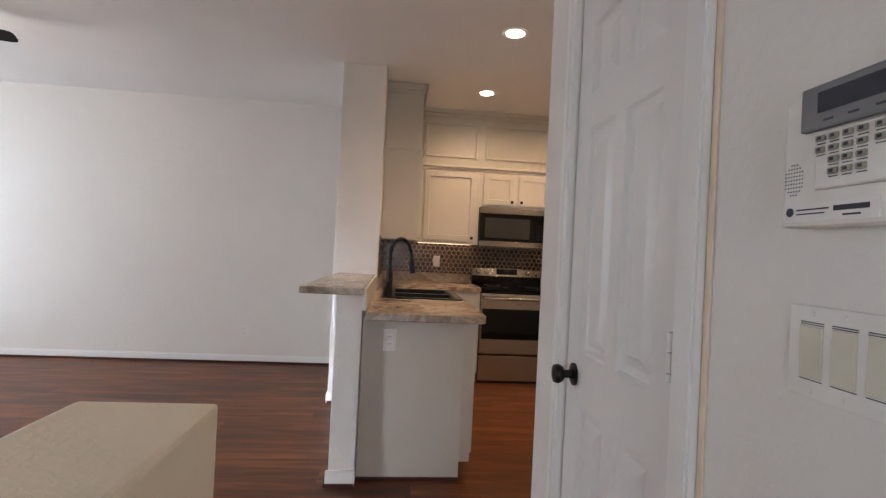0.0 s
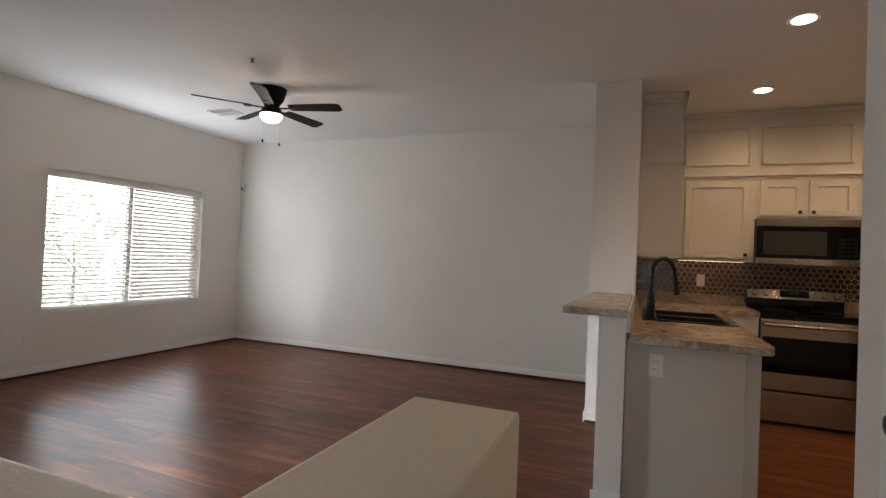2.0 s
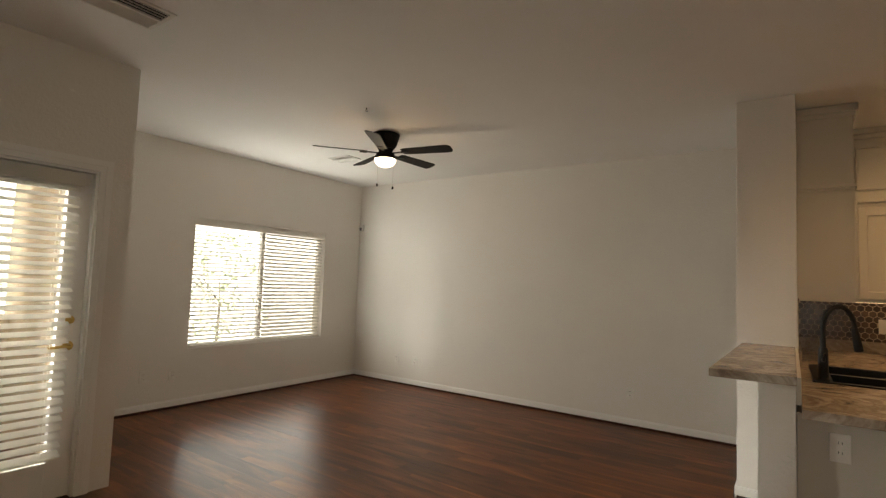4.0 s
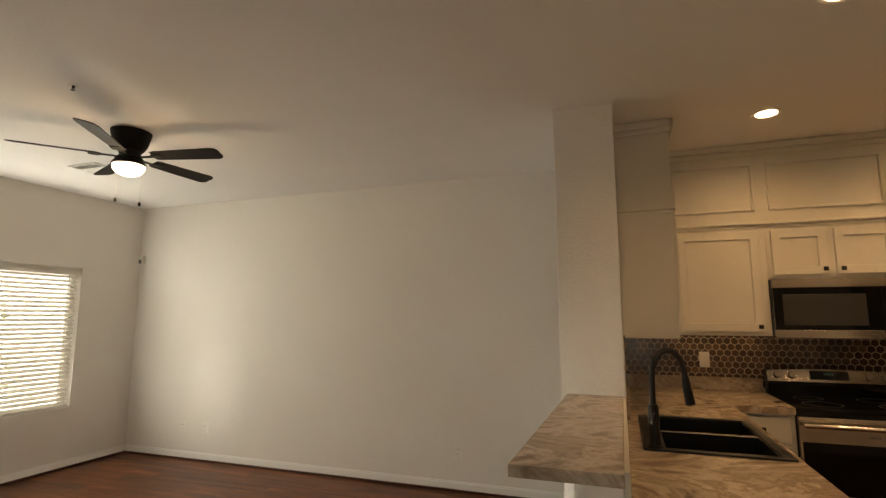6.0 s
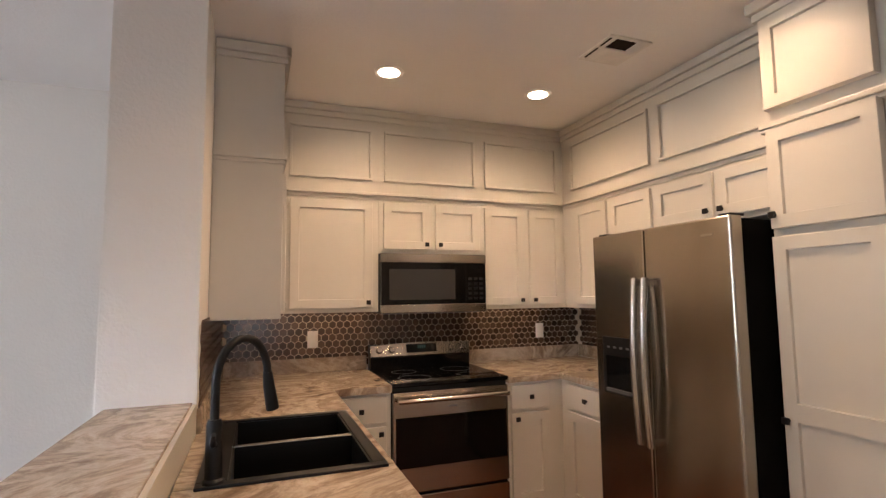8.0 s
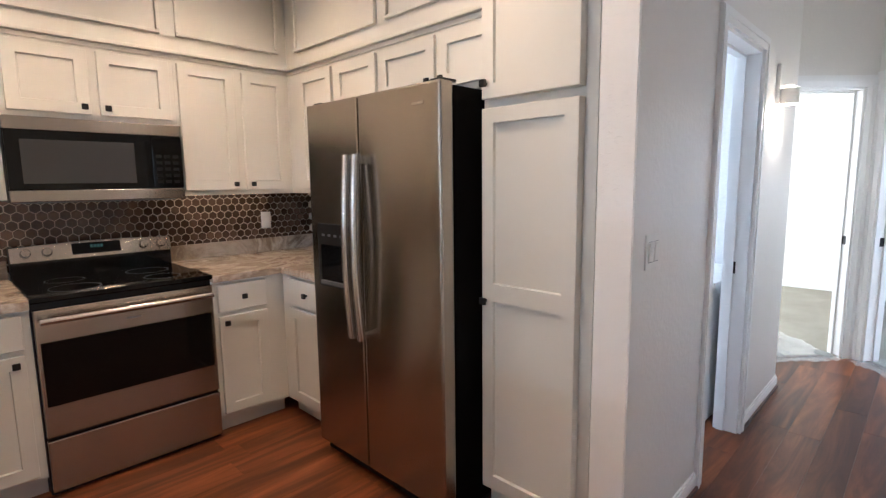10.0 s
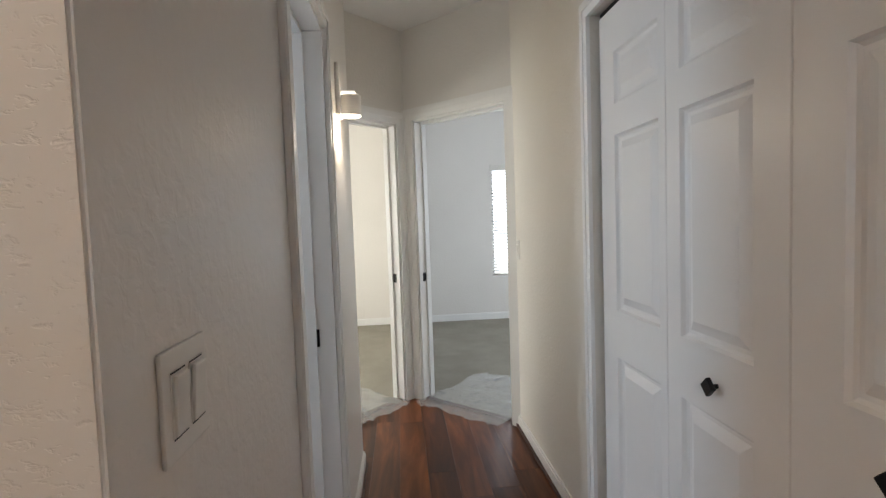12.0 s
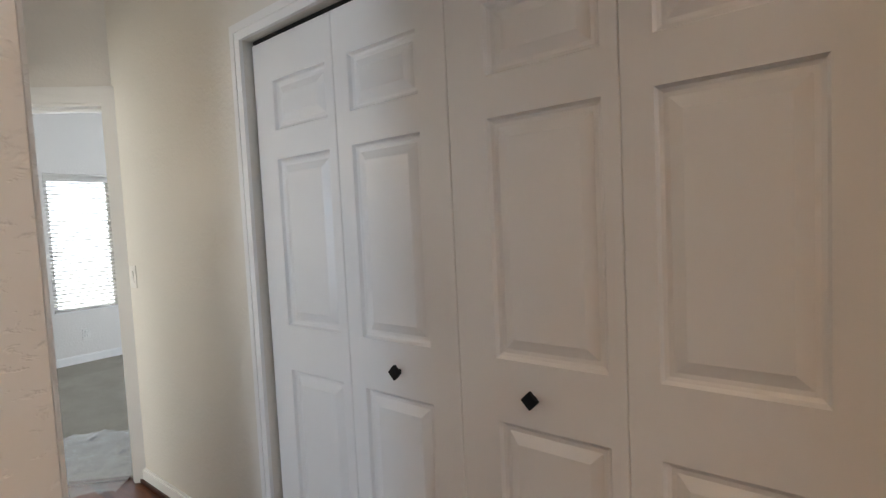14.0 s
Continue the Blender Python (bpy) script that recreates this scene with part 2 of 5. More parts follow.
def joined(*bms):
    out = bms[0]
    for o in bms[1:]:
        me = bpy.data.meshes.new("tmp")
        o.to_mesh(me)
        out.from_mesh(me)
        bpy.data.meshes.remove(me)
        o.free()
    return out


def moved(bm, m):
    bmesh.ops.transform(bm, matrix=m, verts=bm.verts)
    return bm


def rod(p0, p1, r, seg=16, r2=None, bevel=0.0):
    bm = bmesh.new()
    d = Vector(p1) - Vector(p0)
    bmesh.ops.create_cone(bm, cap_ends=True, segments=seg, radius1=r, radius2=r if r2 is None else r2, depth=d.length)
    if bevel:
        ring = [e for e in bm.edges if len(e.link_faces) == 2 and any(len(f.verts) > 4 for f in e.link_faces)]
        bmesh.ops.bevel(bm, geom=ring, offset=bevel, segments=2, affect="EDGES", profile=0.6)
    return moved(bm, Matrix.Translation((Vector(p0) + Vector(p1)) / 2) @ d.to_track_quat("Z", "Y").to_matrix().to_4x4())


def lathe(profile, centre, seg=28, caps=True):
    """Turned shape: profile of (radius, height) about a vertical axis at centre."""
    bm = bmesh.new()
    rings = []
    for r, z in profile:
        rings.append([bm.verts.new((centre[0] + max(r, 1e-4) * math.cos(a * math.tau / seg), centre[1] + max(r, 1e-4) * math.sin(a * math.tau / seg),
                                    centre[2] + z)) for a in range(seg)])
    for a, b in zip(rings, rings[1:]):
        for i in range(seg):
            bm.faces.new((a[i], a[(i + 1) % seg], b[(i + 1) % seg], b[i]))
    if caps:
        bm.faces.new(rings[0][::-1])
        bm.faces.new(rings[-1])
    bmesh.ops.recalc_face_normals(bm, faces=bm.faces)
    return bm


def tube(points, r, seg=12):
    bm = bmesh.new()
    pts = [Vector(p) for p in points]
    rings = []
    side_way = None
    for i, p in enumerate(pts):
        d = (pts[min(i + 1, len(pts) - 1)] - pts[max(i - 1, 0)]).normalized()
        if side_way is None:
            side_way = d.orthogonal()
        side_way = (side_way - d * side_way.dot(d)).normalized()
        up_way = d.cross(side_way)
        rr = r[i] if isinstance(r, (list, tuple)) else r
        rings.append([bm.verts.new(p + side_way * (rr * math.cos(a * math.tau / seg)) + up_way * (rr * math.sin(a * math.tau / seg))) for a in range(seg)])
    for a, b in zip(rings, rings[1:]):
        for i in range(seg):
            bm.faces.new((a[i], a[(i + 1) % seg], b[(i + 1) % seg], b[i]))
    bm.faces.new(rings[0][::-1])
    bm.faces.new(rings[-1])
    bmesh.ops.recalc_face_normals(bm, faces=bm.faces)
    return bm


def prism(poly, z0, z1, b=0.0):
    """A flat plan outline raised from z0 to z1."""
    bm = bmesh.new()
    f = bm.faces.new([bm.verts.new((x, y, z0)) for x, y in poly])
    up = bmesh.ops.extrude_face_region(bm, geom=[f])
    bmesh.ops.translate(bm, vec=(0, 0, z1 - z0), verts=[v for v in up["geom"] if isinstance(v, bmesh.types.BMVert)])
    bmesh.ops.recalc_face_normals(bm, faces=bm.faces)
    if b:
        bmesh.ops.bevel(bm, geom=[e for e in bm.edges if abs(e.verts[0].co.z - e.verts[1].co.z) < 1e-6], offset=b, segments=2, affect="EDGES", profile=0.6)
    return bm


def facing(x, y, z, side):
    """Local frame of a front: x to the right as one looks at it, y into it, z up."""
    return pose(x, y, z, 0, 0, {"S": 0, "W": -90, "N": 180, "E": 90}.get(side, side))


SHAKER = ((0.0, 0.0), (0.003, 0.013))
RAISED = ((0.0, 0.0), (0.006, 0.011), (0.014, 0.015), (0.024, 0.015), (0.052, 0.003))


def framed(w, h, panels, loops, thick=0.035, chamfer=0.003):
    """A slab with sunk or raised rectangular panels (x0, z0, x1, z1) in its front, which lies at y = 0."""
    bm = bmesh.new()
    c = chamfer

    def quad(*p):
        bm.faces.new([bm.verts.new(v) for v in p])
    xs = sorted({c, w - c, *[p[0] for p in panels], *[p[2] for p in panels]})
    zs = sorted({c, h - c, *[p[1] for p in panels], *[p[3] for p in panels]})
    for xa, xb in zip(xs, xs[1:]):
        for za, zb in zip(zs, zs[1:]):
            mx, mz = (xa + xb) / 2, (za + zb) / 2
            if not any(p[0] < mx < p[2] and p[1] < mz < p[3] for p in panels):
                quad((xa, 0, za), (xb, 0, za), (xb, 0, zb), (xa, 0, zb))
    for x0, z0, x1, z1 in panels:
        rects = [(x0 + i, z0 + i, x1 - i, z1 - i, y) for i, y in loops]
        for a, b in zip(rects, rects[1:]):
            A = [(a[0], a[4], a[1]), (a[2], a[4], a[1]), (a[2], a[4], a[3]), (a[0], a[4], a[3])]
            B = [(b[0], b[4], b[1]), (b[2], b[4], b[1]), (b[2], b[4], b[3]), (b[0], b[4], b[3])]
            for i in range(4):
                k = (i + 1) % 4
                quad(A[i], A[k], B[k], B[i])
        a = rects[-1]
        quad((a[0], a[4], a[1]), (a[2], a[4], a[1]), (a[2], a[4], a[3]), (a[0], a[4], a[3]))
    F = [(c, 0, c), (w - c, 0, c), (w - c, 0, h - c), (c, 0, h - c)]
    G = [(0, c, 0), (w, c, 0), (w, c, h), (0, c, h)]
    K = [(0, thick, 0), (w, thick, 0), (w, thick, h), (0, thick, h)]
    for i in range(4):
        k = (i + 1) % 4
        quad(F[i], F[k], G[k], G[i])
        quad(G[i], G[k], K[k], K[i])
    quad(K[3], K[2], K[1], K[0])
    bmesh.ops.remove_doubles(bm, verts=bm.verts, dist=1e-5)
    bmesh.ops.recalc_face_normals(bm, faces=bm.faces)
    return bm


def mesh_ob(name, bm, material):
    me = bpy.data.meshes.new(name)
    bm.to_mesh(me)
    bm.free()
    me.materials.append(material)
    return new(name, me)


def smooth(ob, angle=35):
    ob.data.shade_smooth()
    ob.data.set_sharp_from_angle(angle=radians(angle))
    return ob


def thing(name, base, label, category, group="", kind=""):
    ob = new(name)
    ob.empty_display_size = 0.1
    ob.location = base
    tagged(ob, label, category, group, kind)
    return ob


def part(name, bm, material, parent, label="", soft=False):
    """A mesh part, given in world coordinates, under a thing or under one of its parts."""
    ob = mesh_ob(name, bm, material)
    root = parent
    while root.parent:
        root = root.parent
    off = Vector(root.location)
    ob.data.transform(Matrix.Translation(-off))
    ob.parent = parent
    if label:
        tagged(ob, label)
    if soft:
        smooth(ob)
    return ob


def structure(name, bm, material, label, category="", soft=False):
    ob = mesh_ob(name, bm, material)
    if soft:
        smooth(ob)
    return tagged(ob, label, category or name.split("_")[0], "", "structure")


def single(name, bm, material, label, category, group="", soft=False):
    ob = mesh_ob(name, bm, material)
    if soft:
        smooth(ob)
    return tagged(ob, label, category, group)

# ---- the large structure ----
C = 2.712          # ceiling height
XW, YN = -4.29, 5.57      # window wall, long white wall
XP, YP = -2.70, 1.79      # patio door wall and its end
YK, XE = 5.735, 3.70      # kitchen back wall and side wall
XA = 1.56          # wall with the alarm keypad
YS, YH = 1.985, 2.947     # the two long walls of the hall
AX, AY = 6.50, 2.64       # point where the two slanted door walls meet
XB = 9.25          # far wall of the bedrooms
T = 0.12


def wall_with_opening(x0, y0, x1, y1, z1, axis, a, b, z_lo, z_hi):
    """A wall slab along x or y with one rectangular opening from a to b."""
    if axis == "x":
        bits = [block(x0, y0, 0, a, y1, z1), block(b, y0, 0, x1, y1, z1), block(a, y0, z_hi, b, y1, z1)]
        if z_lo > 0:
            bits.append(block(a, y0, 0, b, y1, z_lo))
    else:
        bits = [block(x0, y0, 0, x1, a, z1), block(x0, b, 0, x1, y1, z1), block(x0, a, z_hi, x1, b, z1)]
        if z_lo > 0:
            bits.append(block(x0, a, 0, x1, b, z_lo))
    return joined(*bits)


WY0, WY1, WZ0, WZ1 = 3.12, 4.92, 0.58, 1.962          # living room window
PY0, PY1, PZ1 = 0.68, 1.60, 1.985                     # patio door opening
structure("wall_west", wall_with_opening(XW - 0.16, YP - T, XW, YN + T, C, "y", WY0, WY1, WZ0, WZ1), M_WALL, "white textured painted wall with a wide window", "wall")
structure("wall_north", block(XW, YN, 0, 0.553, YN + T, C), M_WALL, "long white textured painted wall", "wall")
structure("wall_stub", block(0.553, 4.272, 0, 0.896, YK, C, 0.006), M_WALL, "white wall end between living room and kitchen", "wall")
structure("wall_kitchen", block(0.896, YK, 0, XE + T, YK + T, C), M_WALL, "kitchen back wall behind cabinets", "wall")
structure("wall_kitchen_side", block(XE, 3.03, 0, XE + T, YK, C), M_WALL, "kitchen side wall behind the fridge", "wall")
structure("wall_patio", wall_with_opening(XP - 0.16, -1.4, XP, YP, C, "y", PY0, PY1, 0, PZ1), M_WALL, "white wall with the patio door in it", "wall")
structure("wall_patio_return", block(XW, YP - T, 0, XP - 0.16, YP, C), M_WALL, "short white return wall by the patio", "wall")
structure("wall_south", wall_with_opening(XP - 0.16, -1.4 - T, XA + T, -1.4, C, "x", 0.45, 1.37, 0, 2.05), M_WALL, "plain white wall with the open front doorway", "wall")
day = new("entry_daylight", bpy.data.lights.new("entry_daylight", "AREA"))
day.data.shape, day.data.energy, day.data.size, day.data.size_y, day.data.color = "RECTANGLE", 8.0, 0.90, 2.0, (0.90, 0.95, 1.0)
day.matrix_world = look((0.91, -1.46, 1.03), (0.75, 1.0, 0.55))
structure("wall_entry", wall_with_opening(XA, -1.4, XA + T, YS, C, "y", 1.085, 1.70, 0, 2.035), M_WALLE, "white knock-down textured wall beside the closet door", "wall")
BX0, BX1, BZ1 = 2.735, 4.565, 2.055                  # bifold closet opening
structure("wall_hall_south", wall_with_opening(XA + T, YS - T, 5.90, YS, C, "x", BX0, BX1, 0, BZ1), M_WALL_LIT, "white hall wall with the closet opening, warm lamp light in its paint colour", "wall")
HX0, HX1, HZ1 = 3.96, 4.60, 2.03                     # bathroom doorway
end = block(3.17, YH, 0, XE + 0.04, 3.0775, C)
bmesh.ops.bevel(end, geom=[e for e in end.edges if all(v.co.x < 3.18 for v in e.verts) and abs(e.verts[0].co.z - e.verts[1].co.z) > 1], offset=0.004, segments=3, affect="EDGES")
hall_n = structure("wall_hall_north", joined(
    end,
    wall_with_opening(XE + 0.04, YH, 5.47, YH + T, C, "x", HX0, HX1, 0, HZ1)), M_WALLR, "white knock-down textured hall wall with a bathroom doorway", "wall")
hall_n.data.materials.append(M_WALLE)
for p in hall_n.data.polygons:
    p.material_index = 0 if p.normal.x < -0.8 and p.center.x < 3.3 else 1
smooth(hall_n)
structure("wall_hall_turn", block(5.35, YH + T, 0, 5.47, 3.75, C), M_WALL, "short white wall past the hall lamp", "wall")


def slanted_wall(name, angle, length, a, b, z_hi):
    """A wall that starts at the meeting point and runs off at an angle, with a door opening from a to b."""
    m = pose(AX, AY, 0, 0, 0, angle)
    lo, hi = (0.0, T) if angle > 180 else (-T, 0.0)
    bm = wall_with_opening(0, lo, length, hi, C, "x", a, b, 0, z_hi)
    structure(name, moved(bm, m), M_WALL, "slanted white wall with a bedroom doorway", "wall")
    return m


DL = slanted_wall("wall_slant_left", 135, 1.35, 0.085, 0.845, 2.04)
DR = slanted_wall("wall_slant_right", 225, 0.93, 0.085, 0.885, 2.062)
structure("wall_bedroom_divider", block(AX + 0.10, AY - 0.05, 0, XB, AY + 0.05, C), M_WALL, "white wall between the bedrooms", "wall")
NY0, NY1, NZ0, NZ1 = 0.90, 1.51, 0.565, 2.03
structure("wall_bedrooms_east", wall_with_opening(XB, -1.4, XB + T, 5.85, C, "y", NY0, NY1, NZ0, NZ1), M_WALL, "white bedroom wall with a narrow window", "wall")
# its opening is unseen, added to hold a fill lamp
structure("wall_bedroom_south", wall_with_opening(5.9, -1.4 - T, XB + T, -1.4, C, "x", 6.9, 8.4, 0.6, 2.0), M_WALL, "plain white bedroom wall", "wall")
structure("wall_bedroom_west", block(5.78, -1.4, 0, 5.90, YS - T, C), M_WALL, "plain white bedroom wall", "wall")
# both openings are unseen, added for the bathroom and bedroom area lamps
structure("wall_bedroom_north", joined(wall_with_opening(XE + T, 5.73, 5.4, 5.73 + T, C, "x", 3.95, 4.65, 0.95, 2.0), wall_with_opening(5.4, 5.73, XB, 5.73 + T, C, "x", 6.5, 8.1, 0.6, 2.0)), M_WALL, "plain white bedroom wall", "wall")
structure("wall_bath_east", block(5.35, 3.75, 0, 5.47, 5.73, C), M_WALL, "plain white bathroom wall", "wall")
structure("wall_closet_back", block(XA + T, 1.05, 0, 5.78, 1.15, C), M_WALL, "plain closet back wall", "wall")
structure("ceiling", block(XW - 0.2, -1.6, C, XB + 0.2, 5.95, C + 0.12), M_CEIL, "white textured flat ceiling", "ceiling")
structure("subfloor", block(XW - 0.2, -1.6, -0.12, XB + 0.2, 5.95, -0.004), M_SUB, "dark underlay in the joints between planks", "floor")
structure("carpet_bedrooms", joined(
    prism([(AX + 0.02, AY - 0.0), (AX + 0.02, AY - 0.02), (5.92, YS + 0.01), (5.92, -1.4), (XB, -1.4), (XB, AY)], 0.0, 0.014),
    prism([(AX + 0.02, AY + 0.02), (XB, AY), (XB, 5.73), (5.47, 5.73), (5.47, 3.72), (5.52, 3.64)], 0.0, 0.014)), M_CARPET, "beige cut-pile carpet in the bedrooms", "carpet")

# half walls round the entry
single("half_wall", joined(block(XP, 0.345, 0, 0.403, 0.622, 0.905, 0.012), block(0.403, 0.345, 0, 0.684, 1.308, 0.905, 0.012)), M_HALF,
       "cream-white textured L-shaped half wall with a flat top", "half wall")
ob = bpy.data.objects["half_wall"]
ob["kind"] = "structure"

# baseboards
BH, BT = 0.082, 0.013


def base_run(pts, h=BH):
    """A board along a line of plan points; the room lies to the left of the direction of travel."""
    bits = []
    for (xa, ya), (xb, yb) in zip(pts, pts[1:]):
        d = Vector((xb - xa, yb - ya, 0))
        bm = block(0, 0, 0.0, d.length, BT, h - 0.012)
        bm = joined(bm, block(0, 0, h - 0.0125, d.length, BT * 0.55, h))
        bits.append(moved(bm, Matrix.Translation((xa, ya, 0.006)) @ pose(0, 0, 0, 0, 0, math.degrees(math.atan2(d.y, d.x)))))
    return joined(*bits)


def shoe_run(pts):
    """A thin dark wood strip at the foot of the board."""
    bits = []
    for (xa, ya), (xb, yb) in zip(pts, pts[1:]):
        d = Vector((xb - xa, yb - ya, 0))
        bits.append(moved(block(0, 0.001, 0.0, d.length, BT + 0.010, 0.021, 0.004), Matrix.Translation((xa, ya, 0.006)) @ pose(0, 0, 0, 0, 0, math.degrees(math.atan2(d.y, d.x)))))
    return joined(*bits)


for where, *runs in (("north", [(0.553, YN), (XW, YN)]), ("west", [(XW, YN), (XW, YP)]), ("stub", [(0.74, 4.272), (0.553, 4.272), (0.553, YN)]),
                     ("patio", [(XP, PY0 - 0.07), (XP, 0.63)]), ("hall_south", [(BX1 + 0.06, YS), (5.865, YS)], [(XA + T, YS), (BX0 - 0.06, YS)]),
                     ("hall_north", [(HX0 - 0.06, YH), (3.17, YH)], [(5.47, YH), (HX1 + 0.06, YH)])):
    structure("baseboard_" + where, joined(*[base_run(p) for p in runs]), M_TRIM, "white painted baseboard", "baseboard")
    structure("trim_shoe_" + where, joined(*[shoe_run(p) for p in runs]), M_SHOE, "thin dark red-brown strip under the baseboard", "trim")
structure("baseboard_bedroom", joined(base_run([(XB, -1.4), (XB, AY - 0.05)], 0.095), base_run([(XB, AY + 0.05), (XB, 5.73)], 0.095)), M_TRIM, "white painted baseboard", "baseboard")



def casing(name, m, w, h, cw=0.062, ct=0.016, both=True, depth=T, reveal=True):
    """Door trim round an opening of width w: local x along the wall from 0, y into the wall, z up."""
    bits = [block(-cw, -ct, 0, 0.004, -0.001, h + cw), block(w - 0.004, -ct, 0, w + cw, -0.001, h + cw), block(0.004, -ct, h - 0.004, w - 0.004, -0.001, h + cw)]
    bits += [block(-cw + 0.006, -ct - 0.004, 0, -cw * 0.45, -ct, h + cw - 0.006), block(w + cw * 0.45, -ct - 0.004, 0, w + cw - 0.006, -ct, h + cw - 0.006),
             block(-cw * 0.45, -ct - 0.004, h + cw * 0.45, w + cw * 0.45, -ct, h + cw - 0.006)]
    if reveal:
        bits += [block(0, 0, 0, 0.018, depth, h), block(w - 0.018, 0, 0, w, depth, h), block(0.018, 0, h - 0.018, w - 0.018, depth, h),
                 block(0.018, depth * 0.55, 0, 0.030, depth * 0.55 + 0.035, h - 0.018), block(w - 0.030, depth * 0.55, 0, w - 0.018, depth * 0.55 + 0.035, h - 0.018),
                 block(0.030, depth * 0.55, h - 0.030, w - 0.030, depth * 0.55 + 0.035, h - 0.018)]
    return structure(name, moved(joined(*bits), m), M_TRIM, "white painted door casing and jamb", "trim")


casing("trim_bath_door", facing(HX0, YH, 0, "S"), HX1 - HX0, HZ1)
casing("trim_left_bedroom", DL @ pose(0.085 + 0.76, 0, 0, 0, 0, 180), 0.76, 2.04, cw=0.080)
casing("trim_right_bedroom", DR @ pose(0.085, 0, 0), 0.80, 2.062, cw=0.080)
casing("trim_bifold", facing(BX1, YS, 0, "N"), BX1 - BX0, BZ1, cw=0.058, reveal=False)
casing("trim_closet", facing(XA, 1.70, 0, "W"), 0.615, 2.035, reveal=False)
casing("trim_patio_door", facing(XP, PY0, 0, "E"), PY1 - PY0, PZ1, cw=0.07)
structure("trim_caulk_line", block(XA - 0.0035, 1.004, 0, XA - 0.0008, 1.021, 2.10), M_CREAM, "cream caulk line beside the casing", "trim")
for nm, m in (("strike_plate", DL @ pose(0.104, -0.058, 0.92)), ("strike_plate", DR @ pose(0.104, 0.058, 0.92)), ("strike_plate", facing(HX1 - 0.020, YH + 0.078, 0.925, "S"))):
    bm = joined(block(-0.002, -0.022, -0.032, 0.002, 0.022, 0.032, 0.001), block(0.0015, -0.010, -0.014, 0.003, 0.010, 0.014))
    single(nm, moved(bm, m), M_BRONZE, "dark bronze strike plate on the door jamb", "strike plate", "strike plates")

# ---- doors ----


def panel_rects(w, h, cols, rows):
    return [(a, z0, b, z1) for a, b in cols for z0, z1 in rows]


def round_knob(parent, m):
    prof = [(0.0, 0.0), (0.032, 0.0), (0.032, 0.005), (0.012, 0.010), (0.011, 0.030), (0.022, 0.036), (0.028, 0.048), (0.025, 0.060), (0.0, 0.066)]
    bm = lathe(prof, (0, 0, 0), 24)
    return part("door_knob", moved(bm, m @ pose(0, 0, 0, 90, 0, 0)), M_BRONZE, parent, "black round door knob", True)


closet = thing("closet_door", (XA, 1.40, 0), "closed white six-panel closet door with a black knob", "door", "", "structure")
mcd = facing(XA + 0.006, 1.697, 0.008, "W")
W6 = 0.60
cols6 = [(0.105, 0.27), (0.33, 0.495)]
leaf = part("leaf", moved(framed(W6, 2.02, panel_rects(W6, 2.02, cols6, [(0.20, 0.82), (0.97, 1.60), (1.70, 1.90)]), RAISED), mcd), M_DOORW, closet)
round_knob(closet, mcd @ pose(0.065, 0, 0.90))
for hz in (0.22, 1.06, 1.82):
    hb = joined(*[rod((W6 - 0.008, -0.014, hz + a), (W6 - 0.008, -0.014, hz + b), 0.0095, 14) for a, b in ((-0.045, -0.032), (-0.029, 0.007), (0.010, 0.045))])
    hinge = part("hinge", moved(hb, mcd), M_PLATE, closet, "white painted hinge")
    # the pin, joined with a grey strip that paints the shade beside the barrel
    part("pin", moved(joined(rod((W6 - 0.008, -0.014, hz - 0.046), (W6 - 0.008, -0.014, hz + 0.046), 0.006, 10), block(W6 + 0.001, -0.008, hz - 0.045, W6 + 0.006, 0.001, hz + 0.045)), mcd), M_KEY, hinge, "grey hinge pin with a strip of painted shade beside it")

# bifold closet doors
LW = (BX1 - BX0 - 0.022) / 4
for i in range(4):
    bx = BX1 - 0.011 - i * LW
    d = thing("bifold_door", (bx - LW / 2, YS - 0.03, 0.012), "white moulded three-panel bifold door leaf, closed", "door", "bifold closet doors")
    m = facing(bx - 0.001, YS - 0.030, 0.014, "N")
    wide_first = i % 2 == 0
    pa, pb = (0.118, 0.412) if wide_first else (0.068, 0.350)
    part("leaf", moved(framed(LW - 0.0008, 2.022, panel_rects(0, 0, [(pa, pb)], [(0.20, 0.82), (0.985, 1.592), (1.696, 1.872)]), RAISED, 0.033), m), M_DOORW, d)
    if i in (1, 2):
        kx = 0.224
        kb = joined(rod((kx, 0, 0.90), (kx, -0.018, 0.90), 0.006, 12), moved(block(-0.017, -0.012, -0.017, 0.017, 0.0, 0.017, 0.003), pose(kx, -0.017, 0.90, 0, 45, 0)))
        part("knob", moved(kb, m), M_BLACK, d, "black diamond-shaped pull knob")
structure("trim_bifold_track", block(BX0 + 0.02, YS - 0.075, BZ1 - 0.016, BX1 - 0.02, YS - 0.032, BZ1 - 0.003 - 0.0155 + 0.014), M_BLACK, "dark track above the closet doors", "trim")

# patio door with blind
pd = thing("patio_door", (XP - 0.05, 1.14, 0), "white glazed patio door with brass lever, closed", "door", "", "structure")
mp_ = facing(XP - 0.035, PY0 + 0.02, 0.012, "E")
DW, DH = PY1 - PY0 - 0.04, PZ1 - 0.035
gx0, gx1, gz0, gz1 = 0.13, DW - 0.13, 0.22, DH - 0.12
